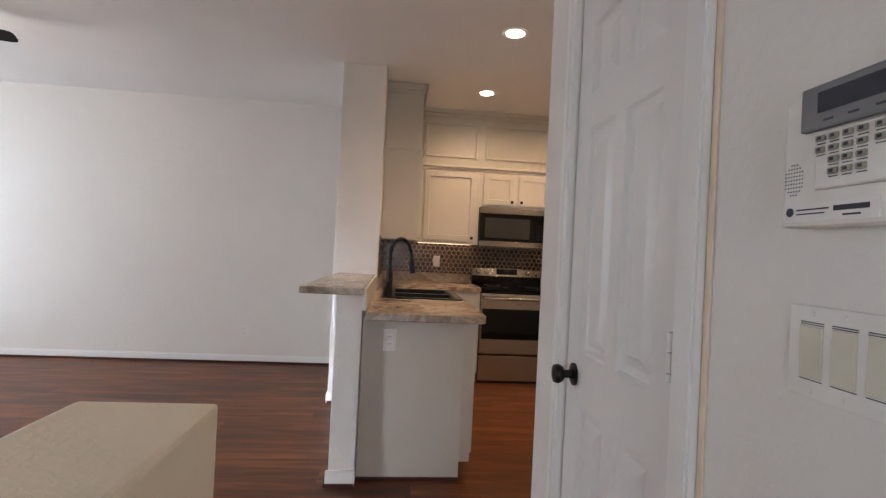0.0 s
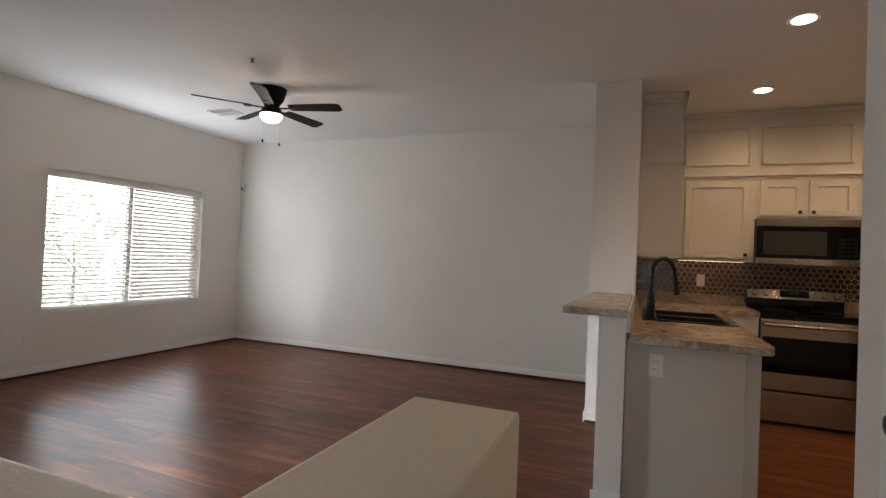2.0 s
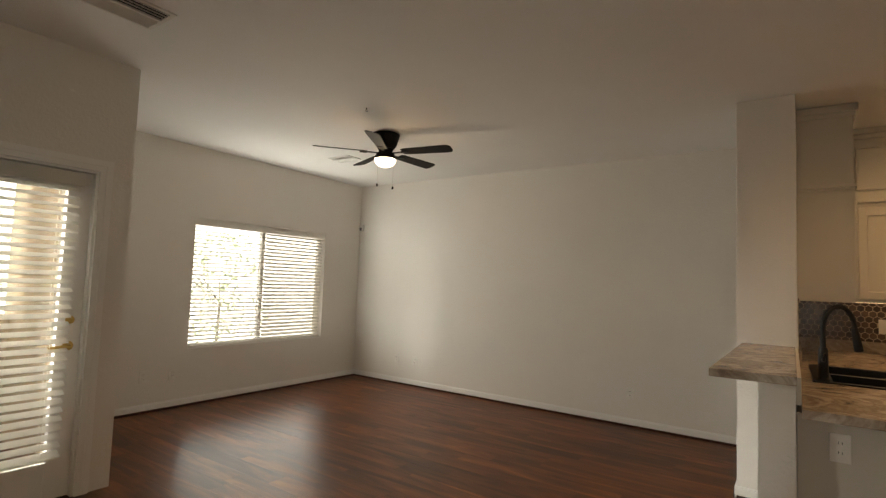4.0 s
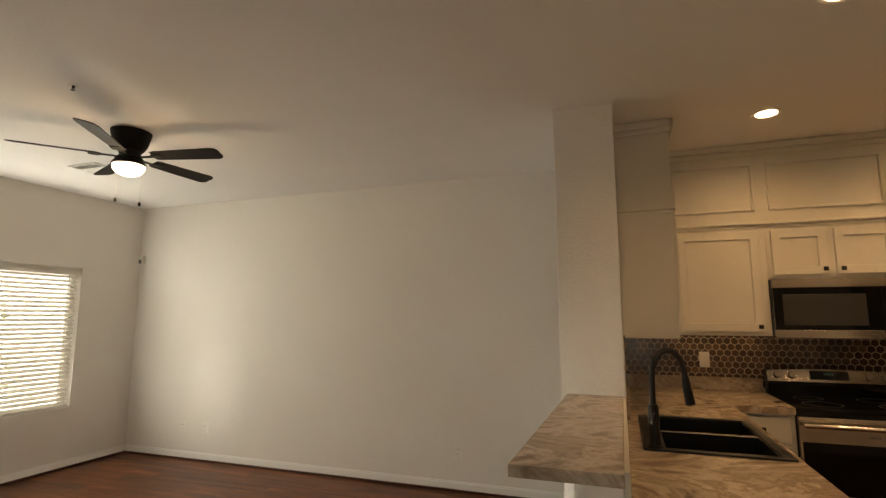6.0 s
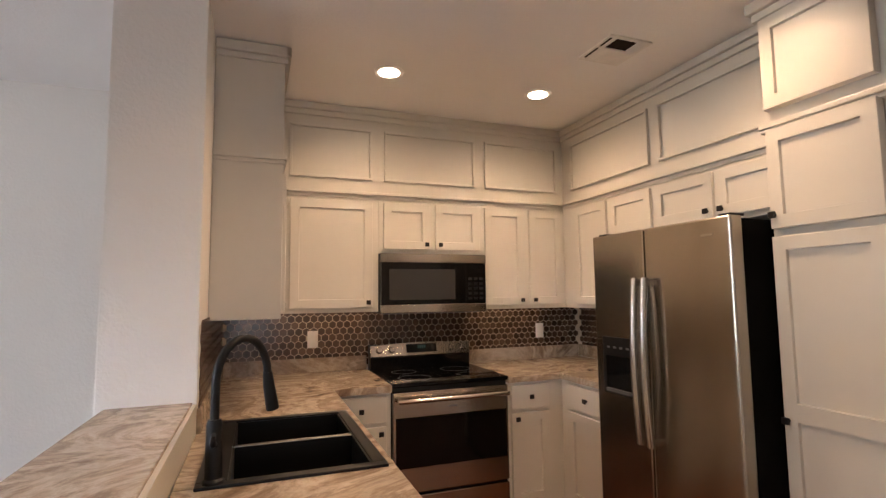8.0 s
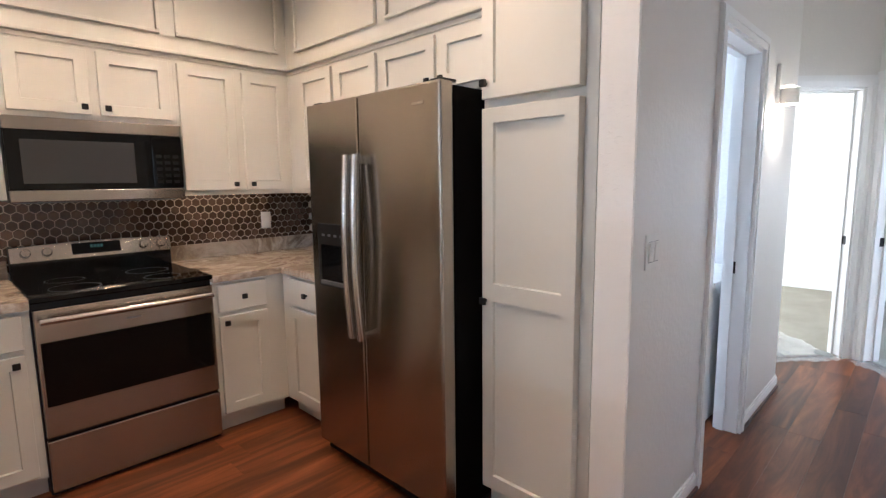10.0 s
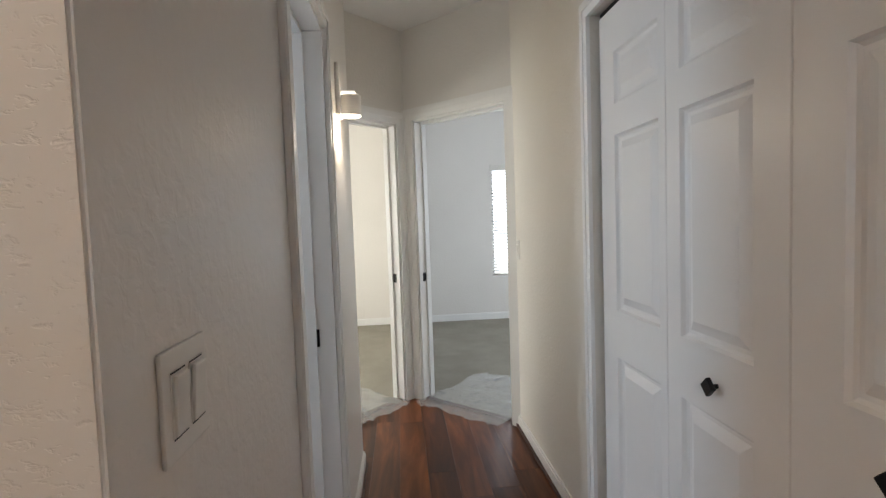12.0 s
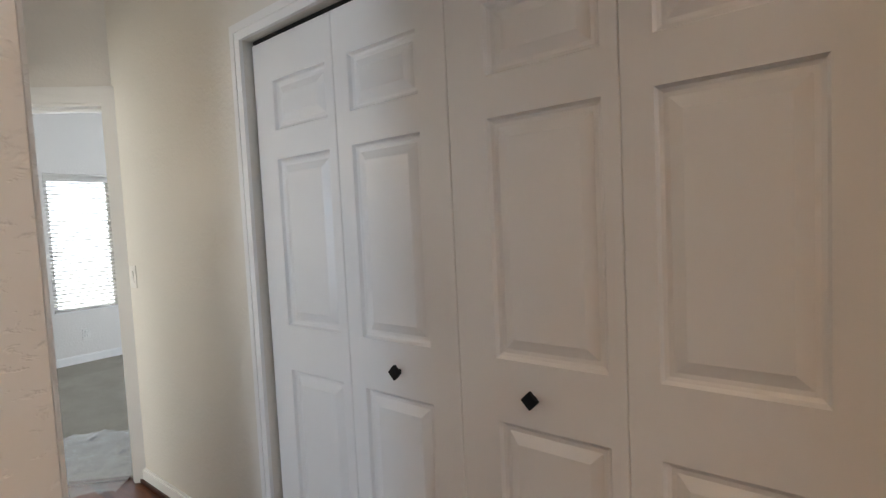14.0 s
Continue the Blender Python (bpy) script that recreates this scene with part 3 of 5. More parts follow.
fr = joined(block(0, 0, 0, gx0, 0.044, DH, 0.002), block(gx1, 0, 0, DW, 0.044, DH, 0.002), block(gx0, 0, 0, gx1, 0.044, gz0, 0.002), block(gx0, 0, gz1, gx1, 0.044, DH, 0.002),
            block(gx0 - 0.02, -0.010, gz0 - 0.02, gx0, 0, gz1 + 0.02), block(gx1, -0.010, gz0 - 0.02, gx1 + 0.02, 0, gz1 + 0.02),
            block(gx0, -0.010, gz1, gx1, 0, gz1 + 0.02), block(gx0, -0.010, gz0 - 0.02, gx1, 0, gz0))
part("door_frame", moved(fr, mp_), M_DOORW, pd)
pane = part("pane", moved(block(gx0, 0.020, gz0, gx1, 0.026, gz1), mp_), M_GLASS, pd, "clear glass pane")
pane.visible_shadow = False
lever = joined(rod((DW - 0.065, 0, 0.895), (DW - 0.065, -0.012, 0.895), 0.028, 20, None, 0.003), rod((DW - 0.065, -0.01, 0.895), (DW - 0.065, -0.045, 0.895), 0.009, 12),
               tube([(DW - 0.065, -0.045, 0.895), (DW - 0.10, -0.05, 0.897), (DW - 0.15, -0.047, 0.892), (DW - 0.175, -0.044, 0.890)], [0.009, 0.009, 0.008, 0.006]))
part("lever_handle", moved(lever, mp_), M_BRASS, pd, "brass lever handle", True)
bolt = joined(rod((DW - 0.065, 0, 1.05), (DW - 0.065, -0.012, 1.05), 0.024, 20, None, 0.003), block(DW - 0.070, -0.026, 1.036, DW - 0.060, -0.012, 1.064, 0.002))
part("deadbolt", moved(bolt, mp_), M_BRASS, pd, "brass deadbolt turn", True)
part("alarm_contact", moved(block(DW - 0.05, -0.014, DH - 0.075, DW - 0.02, 0, DH - 0.03, 0.003), mp_), M_PLATE, pd)


def slat_blind(name, m, w, h, n, tilt, label, cords, depth=0.05):
    """A horizontal blind: local x along it, y towards the glass, z up from its foot."""
    o = thing(name, tuple((m @ Vector((w / 2, 0, h))).to_tuple()), label, "blind", "window blinds")
    part("headrail", moved(block(0, -0.02, h - 0.045, w, 0.035, h, 0.003), m), M_SLAT, o)
    part("valance", moved(block(-0.008, -0.034, h - 0.075, w + 0.008, -0.022, h + 0.006, 0.004), m), M_SLAT, o)
    part("bottom_rail", moved(block(0, -0.02, 0, w, 0.026, 0.016, 0.003), m), M_SLAT, o)
    sm = block(-w / 2 + 0.003, -depth / 2, -0.0013, w / 2 - 0.003, depth / 2, 0.0013)
    first = None
    step = (h - 0.075) / n
    off = Vector(o.location)
    for i in range(n):
        mm = Matrix.Translation(-off) @ m @ pose(w / 2, 0.004, 0.03 + i * step, tilt, 0, 0)
        if first is None:
            first = mesh_ob("slat", sm, M_SLAT)
            s = first
        else:
            s = new("slat", first.data)
        s.parent = o
        s.matrix_basis = mm
    for cx in cords:
        part("ladder_cord", moved(joined(rod((cx, -0.024, 0.01), (cx, -0.024, h - 0.05), 0.0012, 6), rod((cx, 0.030, 0.01), (cx, 0.030, h - 0.05), 0.0012, 6)), m), M_SLAT, o)
    return o


slat_blind("patio_door_blind", facing(XP + 0.022, PY0 + 0.10, 0.26, "E"), 0.72, 1.68, 32, 28, "cream horizontal slat blind hung on the patio door, slats open", (0.10, 0.62))


def window(name, m, w, h, mullion, label, depth=0.16):
    """A window in an opening of the wall: local x along it, y outwards, z up from the sill."""
    o = thing(name, tuple((m @ Vector((w / 2, depth / 2, 0))).to_tuple()), label, "window", "", "structure")
    y0, y1 = depth - 0.07, depth - 0.02
    f = joined(block(0, y0, 0, 0.04, y1, h), block(w - 0.04, y0, 0, w, y1, h), block(0.04, y0, 0, w - 0.04, y1, 0.04), block(0.04, y0, h - 0.04, w - 0.04, y1, h))
    part("window_frame", moved(f, m), M_TRIM, o)
    if mullion:
        part("mullion", moved(block(w * mullion - 0.022, y0 - 0.006, 0.04, w * mullion + 0.022, y1, h - 0.04), m), M_TRIM, o)
    p = part("pane", moved(block(0.04, y0 + 0.02, 0.04, w - 0.04, y0 + 0.026, h - 0.04), m), M_GLASS, o, "clear glass pane")
    p.visible_shadow = False
    part("window_sill", moved(block(0.0, 0.002, 0.0, w, y0, 0.012), m), M_TRIM, o)
    return o


mw_ = facing(XW, WY0, WZ0, "E")
window("window_1", mw_, WY1 - WY0, WZ1 - WZ0, 0.5, "wide white-framed sliding window with blinds")
HWW = (WY1 - WY0) / 2
slat_blind("window_blind", mw_ @ pose(0.008, 0.045, 0.014), HWW - 0.012, WZ1 - WZ0 - 0.02, 30, 14, "white horizontal slat blind in the wide window, slats open", (0.12, HWW - 0.15))
slat_blind("window_blind", mw_ @ pose(HWW + 0.004, 0.045, 0.014), HWW - 0.012, WZ1 - WZ0 - 0.02, 30, 32, "white horizontal slat blind in the wide window, slats half closed", (0.12, HWW - 0.15))
mb_ = facing(XB, NY1, NZ0, "W")
window("window_2", mb_, NY1 - NY0, NZ1 - NZ0, 0, "narrow white-framed bedroom window with a blind", T)
slat_blind("window_blind", mb_ @ pose(0.006, 0.03, 0.012), NY1 - NY0 - 0.012, NZ1 - NZ0 - 0.016, 34, 24, "white horizontal slat blind in the narrow bedroom window", (0.08, 0.50), 0.04)

# outdoors past the openings
for nm, eye, aim, power, wide in (("west_skylight", (-8.4, 1.5, 2.9), (-3.2, 4.7, 1.3), 215.0, 6.0), ("patio_skylight", (-7.0, -2.4, 2.6), (-2.7, 1.1, 1.2), 200.0, 2.4)):
    l = new(nm, bpy.data.lights.new(nm, "AREA"))
    l.data.shape, l.data.energy, l.data.size, l.data.color = "SQUARE", power, wide, (0.83, 0.935, 1.0)
    l.data.spread = radians(50 if nm == "patio_skylight" else 180)
    l.matrix_world = look(eye, aim)
for z, dz, power in ((WZ0 + 0.03, 0.40, 9.5), (WZ1 - 0.02, 0.0, 21.0)):
    l = new("window_daylight", bpy.data.lights.new("window_daylight", "AREA"))
    l.data.shape, l.data.energy, l.data.size, l.data.size_y, l.data.color = "RECTANGLE", power, WY1 - WY0 - 0.04, 0.03, (0.83, 0.935, 1.0)
    l.matrix_world = look((XW + 0.014, (WY0 + WY1) / 2, z), (XW + 1.014, (WY0 + WY1) / 2, z + dz))
structure("ground", block(-60, -60, -0.5, 70, 60, -0.45), M_GROUND, "pale dusty ground outside", "ground")
structure("backdrop_west", block(-9.6, -6, -0.5, -9.5, 11, 7), M_SKYGLOW, "bright hazy sky beyond the window", "backdrop")
structure("backdrop_east", block(XB + 2.4, -3, -0.5, XB + 2.5, 5, 5), M_SKYGLOW, "bright hazy sky beyond the bedroom window", "backdrop")
structure("patio_slab", block(-4.45, -1.4, -0.13, XP - 0.16, YP - T - 0.019, -0.02), M_CONC, "pale concrete patio floor", "patio")
structure("patio_parapet", block(-4.45, -1.4, -0.13, -4.33, YP - T - 0.019, 0.98), M_STUCCO, "tan stucco patio parapet", "parapet")
structure("patio_post", block(-4.47, 0.95, 0.98, -4.17, 1.28, 2.45), M_STUCCO, "tan stucco patio post", "post")
structure("patio_side_wall", block(XW - 0.17, YP - T - 0.018, -0.13, XP - 0.161, YP - T - 0.001, 2.449), M_STUCCO, "tan stucco side wall of the patio", "wall")
structure("patio_soffit", block(-4.47, -1.4, 2.45, XP - 0.16, YP - T, 2.55), M_STUCCO, "tan stucco patio ceiling", "soffit")


def tree(x, y, height, seed):
    rnd = random.Random(seed)
    o = thing("tree", (x, y, -0.45), "leafy green tree outside the window", "tree", "trees outside")
    part("trunk", tube([(x, y, -0.45), (x + 0.05, y, 0.5), (x - 0.04, y + 0.06, height * 0.6), (x, y, height)], [0.035, 0.03, 0.02, 0.008]), M_BARK, o, "", True)
    for k in range(3):
        a = rnd.uniform(0, math.tau)
        z0 = height * rnd.uniform(0.3, 0.7)
        part("limb", tube([(x, y, z0), (x + 0.5 * math.cos(a), y + 0.5 * math.sin(a), z0 + 0.5), (x + math.cos(a), y + math.sin(a), z0 + 0.8)], [0.012, 0.009, 0.004], 8), M_BARK, o, "", True)
    verts, faces = [], []
    for k in range(420):
        r = rnd.uniform(0.2, 1.3) * (0.7 + 0.3 * math.sin(k * 0.7))
        a, e = rnd.uniform(0, math.tau), rnd.uniform(-0.8, 1.2)
        c = Vector((x + r * math.cos(a), y + r * math.sin(a), height * 0.72 + e * 1.0))
        q = Euler((rnd.uniform(0, 6), rnd.uniform(0, 6), rnd.uniform(0, 6))).to_matrix()
        b = len(verts)
        verts += [c + q @ Vector(p) for p in ((-0.03, 0, 0), (0, -0.06, 0.01), (0.03, 0, 0), (0, 0.07, 0.015))]
        faces.append((b, b + 1, b + 2, b + 3))
    me = bpy.data.meshes.new("crown")
    me.from_pydata(verts, [], faces)
    me.materials.append(M_LEAF)
    cr = new("crown", me)
    cr.data.transform(Matrix.Translation(-Vector(o.location)))
    cr.parent = o


tree(-8.3, 3.2, 1.7, 3)
tree(-8.0, 5.7, 1.3, 5)

# ---- kitchen cabinets ----
FN, FE = 5.365, 3.335        # fronts of the wall cabinets on the back and side walls
UB, UT = 1.335, 2.085        # foot and head of the wall cabinets


def square_knob(parent, m):
    """Small square pull on a stem; m puts its foot on the front, y into the front."""
    bm = joined(rod((0, 0, 0), (0, -0.016, 0), 0.006, 10), block(-0.014, -0.028, -0.014, 0.014, -0.015, 0.014, 0.003))
    return part("knob", moved(bm, m), M_BRONZE, parent, "dark bronze square knob")


def shaker_door(parent, m, w, h, knob=None, rail=0.055, name="door", thick=0.019):
    d = part(name, moved(framed(w, h, [(rail, rail, w - rail, h - rail)], SHAKER, thick, 0.002), m), M_CAB, parent)
    if knob:
        square_knob(d, m @ pose(knob[0], 0, knob[1]))
    return d


def wall_cabinet(label, side, a, b, front, z0, z1, doors, depth):
    """A wall cabinet from a to b along its wall, with doors (start, end, knob side or None)."""
    if side == "S":
        mm = facing(a, front, 0, "S")
        base = ((a + b) / 2, front + depth / 2, z0)
    else:
        mm = facing(front, a, 0, "W")
        base = (front + depth / 2, (a + b) / 2, z0)
    w = abs(b - a)
    o = thing("wall_cabinet", base, label, "cabinet", "wall cabinets")
    part("body", moved(block(0.0005, 0, z0, w - 0.0005, depth, z1), mm), M_CAB, o)
    for s, e, k in doors:
        lo, hi = abs(s - a), abs(e - a)
        dm = mm @ pose(lo, -0.0205, z0 + 0.028)
        dw, dh = hi - lo, z1 - z0 - 0.045
        kn = None
        if k == "r":
            kn = (dw - 0.03, 0.035)
        elif k == "l":
            kn = (0.03, 0.035)
        shaker_door(o, dm, dw, dh, kn)
    return o


DP = YK - FN
wall_cabinet("cream painted single-door wall cabinet beside the microwave", "S", 1.222, 1.872, FN, UB, UT, [(1.30, 1.828, "r")], DP)
wall_cabinet("cream painted two-door wall cabinet above the microwave", "S", 1.872, 2.638, FN, 1.725, UT, [(1.905, 2.235, "r"), (2.275, 2.61, "l")], DP)
wall_cabinet("cream painted two-door wall cabinet beside the microwave", "S", 2.638, FE, FN, UB, UT, [(2.655, 2.972, "r"), (3.02, 3.300, "l")], DP)
DE = XE - FE
wall_cabinet("cream painted narrow wall cabinet in the kitchen corner", "W", FN, 4.815, FE, UB, UT, [(5.20, 4.84, None)], DE)
wall_cabinet("cream painted short wall cabinet above the fridge", "W", 4.815, 4.405, FE, 1.80, UT, [(4.80, 4.425, None)], DE)
wall_cabinet("cream painted two-door wall cabinet above the fridge", "W", 4.405, 3.560, FE, 1.80, UT, [(4.39, 3.985, "r"), (3.955, 3.585, "l")], DE)
corner_cab = thing("wall_cabinet", (1.06, 5.1, UB), "grey-lit cream wall cabinet hung on the wall end", "cabinet", "wall cabinets")
part("body", block(0.897, 4.655, UB, 1.222, YK - 0.001, C - 0.001, 0.002), M_CAB, corner_cab)
part("moulding", joined(block(0.897, 4.638, 2.125, 1.238, 4.655, 2.150, 0.004), block(0.897, 4.646, 2.105, 1.230, 4.655, 2.124, 0.003), block(1.222, 4.638, 2.125, 1.238, FN - 0.002, 2.150, 0.004)), M_CAB, corner_cab)
part("crown", joined(block(0.897, 4.625, 2.655, 1.252, 4.655, 2.708, 0.008), block(0.897, 4.640, 2.625, 1.237, 4.655, 2.656, 0.005), block(1.222, 4.625, 2.655, 1.252, FN - 0.002, 2.708, 0.008)), M_CAB, corner_cab)
shaker_door(corner_cab, facing(1.2425, 4.70, UB + 0.03, "E"), 0.56, 0.70, (0.53, 0.035))


def panelled_fascia(label, side, a, b, front, panels, depth):
    """The panelled boxing between wall cabinets and ceiling."""
    mm = facing(a, front, 0, "S") if side == "S" else facing(front, a, 0, "W")
    w = abs(b - a)
    base = ((a + b) / 2, front + 0.05, UT) if side == "S" else (front + 0.05, (a + b) / 2, UT)
    o = thing("cabinet_fascia", base, label, "fascia", "cabinet fascias")
    part("board", moved(block(0, 0.002, UT + 0.001, w, depth - 0.002, C - 0.001), mm), M_CAB, o)
    for s, e in panels:
        lo, hi, zl, zh = abs(s - a), abs(e - a), 2.215, 2.565
        t = 0.018
        ring = joined(block(lo, -0.018, zl, hi, 0.002, zl + t, 0.004), block(lo, -0.018, zh - t, hi, 0.002, zh, 0.004),
                      block(lo, -0.018, zl + t, lo + t, 0.002, zh - t, 0.004), block(hi - t, -0.018, zl + t, hi, 0.002, zh - t, 0.004))
        part("panel_moulding", moved(ring, mm), M_CAB, o)
    x1 = w
    dz = 0.0 if side == "S" else -0.0015
    mm = mm @ pose(0, 0, dz)
    part("lower_moulding", moved(joined(block(0, -0.030, UT + 0.028, x1, 0.002, UT + 0.048, 0.005), block(0, -0.010, UT + 0.004, x1, 0.002, UT + 0.027, 0.004)), mm), M_CAB, o)
    part("crown", moved(joined(block(0, -0.034, 2.662, x1, 0.002, 2.708, 0.008), block(0, -0.018, 2.625, x1, 0.002, 2.661, 0.006)), mm), M_CAB, o)
    return o


panelled_fascia("cream panelled boxing above the back wall cabinets", "S", 1.253, FE, FN, [(1.29, 1.825), (1.91, 2.585), (2.665, 3.275)], DP)
panelled_fascia("cream panelled boxing above the side wall cabinets", "W", FN, 3.560, FE, [(5.24, 4.425), (4.345, 3.64)], DE)

# tall pantry
pan = thing("pantry_cabinet", (3.41, 3.275, 0), "tall white painted pantry cabinet with shaker doors", "cabinet")
PX, PYa, PYb = 3.150, 3.558, 3.078
part("body", block(PX + 0.019, PYb, 0.10, XE, PYa, C - 0.001, 0.001), M_CAB, pan)
part("plinth", block(PX + 0.06, PYb + 0.002, 0.0, XE, PYa - 0.002, 0.0995), M_CAB, pan)
mpn = facing(PX - 0.0205, 3.540, 0, "W")
lw = 0.415
lowd = part("door", moved(framed(lw, 1.545, [(0.055, 0.06, lw - 0.055, 0.80), (0.055, 0.87, lw - 0.055, 1.49)], SHAKER, 0.0390, 0.002), mpn @ pose(0, 0, 0.125)), M_CAB, pan)
square_knob(lowd, mpn @ pose(0.02, 0, 0.925))
shaker_door(pan, mpn @ pose(0, 0, 1.705), lw, 0.42, (0.022, 0.055), thick=0.039)
shaker_door(pan, mpn @ pose(0, 0, 2.215), lw, 0.40, thick=0.039)
part("lower_moulding", joined(block(PX - 0.020, PYb, 2.135, PX + 0.0185, PYa + 0.012, 2.158, 0.005), block(PX - 0.010, PYb, 2.118, PX + 0.0185, PYa + 0.008, 2.134, 0.003), block(PX, PYa, 2.135, FE - 0.025, PYa + 0.012, 2.158, 0.004)), M_CAB, pan)
part("crown", joined(block(PX - 0.034, PYb, 2.658, PX + 0.0185, PYa + 0.03, 2.708, 0.008), block(PX - 0.016, PYb, 2.622, PX + 0.0185, PYa + 0.014, 2.657, 0.005), block(PX, PYa, 2.658, FE - 0.036, PYa + 0.03, 2.708, 0.008)), M_CAB, pan)

# base cabinets
BF, BE = 5.015, 3.045        # their fronts


def base_cabinet(label, side, a, b, front, cols, depth):
    mm = facing(a, front, 0, "S") if side == "S" else facing(front, a, 0, side)
    w = abs(b - a)
    mid = mm @ Vector((w / 2, depth / 2, 0))
    o = thing("base_cabinet", tuple(mid), label, "cabinet", "base cabinets")
    part("body", moved(block(0.0005, 0, 0.10, w - 0.0005, depth, 0.874), mm), M_CAB, o)
    part("plinth", moved(block(0.001, 0.06, 0, w - 0.001, depth, 0.0995), mm), M_CAB, o)
    for s, e, k in cols:
        lo, hi = abs(s - a), abs(e - a)
        dw = hi - lo
        dr = part("drawer_front", moved(framed(dw, 0.15, [], SHAKER, 0.019, 0.003), mm @ pose(lo, -0.0205, 0.705)), M_CAB, o)
        square_knob(dr, mm @ pose(lo + dw / 2, -0.0205, 0.78))
        shaker_door(o, mm @ pose(lo, -0.0205, 0.125), dw, 0.555, (0.035, 0.52) if k == "l" else (dw - 0.035, 0.52))
    return o


base_cabinet("cream painted base cabinet with a drawer beside the stove", "S", 1.50, 1.866, BF, [(1.535, 1.835, "r")], YK - BF)
base_cabinet("cream painted base cabinet with a drawer beside the stove", "S", 2.632, BE, BF, [(2.655, 2.93, "l")], YK - BF)
base_cabinet("cream painted base cabinet with a drawer beside the fridge", "W", BF, 4.49, BE, [(4.92, 4.51, "r")], XE - BE)
sink_cab = thing("sink_cabinet", (1.19, 4.0, 0), "cream painted peninsula cabinet with a plain end panel", "cabinet")
part("body", joined(block(0.885, 2.955, 0.10, 1.49, 4.995, 0.700, 0.002), block(0.885, 2.955, 0.700, 0.925, 4.995, 0.874), block(1.465, 2.955, 0.700, 1.49, 4.995, 0.874),
                    block(0.925, 2.955, 0.700, 1.465, 2.98, 0.874)), M_CAB, sink_cab)
part("plinth", block(0.885, 2.98, 0, 1.43, 4.99, 0.0995), M_CAB, sink_cab)
part("end_panel", block(0.880, 2.937, 0.012, 1.430, 2.955, 0.874, 0.002), M_CAB, sink_cab)
mc = facing(1.5105, 3.02, 0, "E")
for k, (s, e) in enumerate([(0.0, 0.52), (0.56, 0.98), (1.0, 1.42), (1.46, 1.92)]):
    shaker_door(sink_cab, mc @ pose(s, 0, 0.125), e - s, 0.73, ((e - s) - 0.035, 0.69) if k % 2 == 0 else (0.035, 0.69))

# pony wall with its raised bar
structure("pony_wall", joined(block(0.742, 2.865, 0, 0.878, 4.272, 0.999, 0.004)), M_WALL, "white pony wall carrying the bar top", "wall")
structure("baseboard_pony", base_run([(0.742, 4.25), (0.742, 2.865)]), M_TRIM, "white painted baseboard", "baseboard")
structure("baseboard_pony_end", block(0.729, 2.852, 0.006, 0.879, 2.8645, 0.088, 0.002), M_TRIM, "white painted baseboard", "baseboard")
structure("trim_shoe_pony", joined(shoe_run([(0.742, 4.25), (0.742, 2.865)]), block(0.719, 2.843, 0.006, 0.878, 2.8515, 0.024, 0.003), block(0.880, 2.927, 0.006, 1.432, 2.9365, 0.024, 0.003)), M_SHOE, "thin dark red-brown strip under the baseboard", "trim")
bar = thing("breakfast_bar", (0.73, 3.5, 0.99), "grey-brown veined raised bar top on the pony wall", "bar counter")
part("bar_top", prism([(0.560, 2.812), (0.882, 2.812), (0.882, 4.2715), (0.585, 4.2715)], 1.000, 1.038, 0.005), M_COUNTER, bar)
part("backsplash_strip", block(0.8785, 2.865, 0.9165, 0.897, 4.2715, 1.030, 0.002), M_CAB, bar, "cream strip between bar top and counter")

# counters
CT0, CT1 = 0.875, 0.915
SX0, SX1, SY0, SY1 = 0.985, 1.475, 3.66, 4.40


def counter_outline():
    r, cx, cy = 0.06, 1.53 - 0.06, 2.80 + 0.06
    arc = [(cx + r * math.cos(radians(a)), cy + r * math.sin(radians(a))) for a in range(-90, 1, 15)]
    return arc


kc = thing("kitchen_counter", (1.2, 4.2, CT0), "brown and cream veined stone-look counter with sink cut-out", "countertop", "kitchen counters")
part("front_slab", prism([(0.898, 2.80)] + counter_outline() + [(1.53, SY0), (0.898, SY0)], CT0, CT1, 0.005), M_COUNTER, kc)
part("rear_strip", block(0.898, SY0, CT0, SX0, SY1, CT1), M_COUNTER, kc)
part("front_strip", block(SX1, SY0, CT0, 1.53, SY1, CT1), M_COUNTER, kc)
part("corner_slab", prism([(0.898, SY1), (1.53, SY1), (1.53, 4.985), (1.866, 4.985), (1.866, YK - 0.02), (0.898, YK - 0.02)], CT0, CT1), M_COUNTER, kc)
kc2 = thing("kitchen_counter", (3.2, 5.2, CT0), "brown and cream veined corner counter beside the fridge", "countertop", "kitchen counters")
part("slab", (prism([(2.632, 4.985), (3.02, 4.985), (3.02, 4.485), (XE - 0.02, 4.485), (XE - 0.02, YK - 0.02), (2.632, YK - 0.02)], CT0, CT1, 0.004)), M_COUNTER, kc2)
single("counter_upstand", joined(block(0.898, YK - 0.0195, CT0 + 0.005, 1.866, YK - 0.001, 1.012, 0.002), block(0.8975, 4.272, CT1 + 0.001, 0.915, YK - 0.02, 1.012, 0.002)), M_COUNTER, "veined upstand behind the counter", "backsplash")
single("counter_upstand", joined(block(2.632, YK - 0.0195, CT0 + 0.005, XE - 0.02, YK - 0.001, 1.012, 0.002), block(XE - 0.0195, 4.485, CT1 + 0.001, XE - 0.001, YK - 0.02, 1.012, 0.002)), M_COUNTER, "veined upstand behind the corner counter", "backsplash")

# sink and tap
sk = thing("kitchen_sink", (1.23, 4.03, 0.70), "black double-bowl drop-in kitchen sink with rim", "sink")
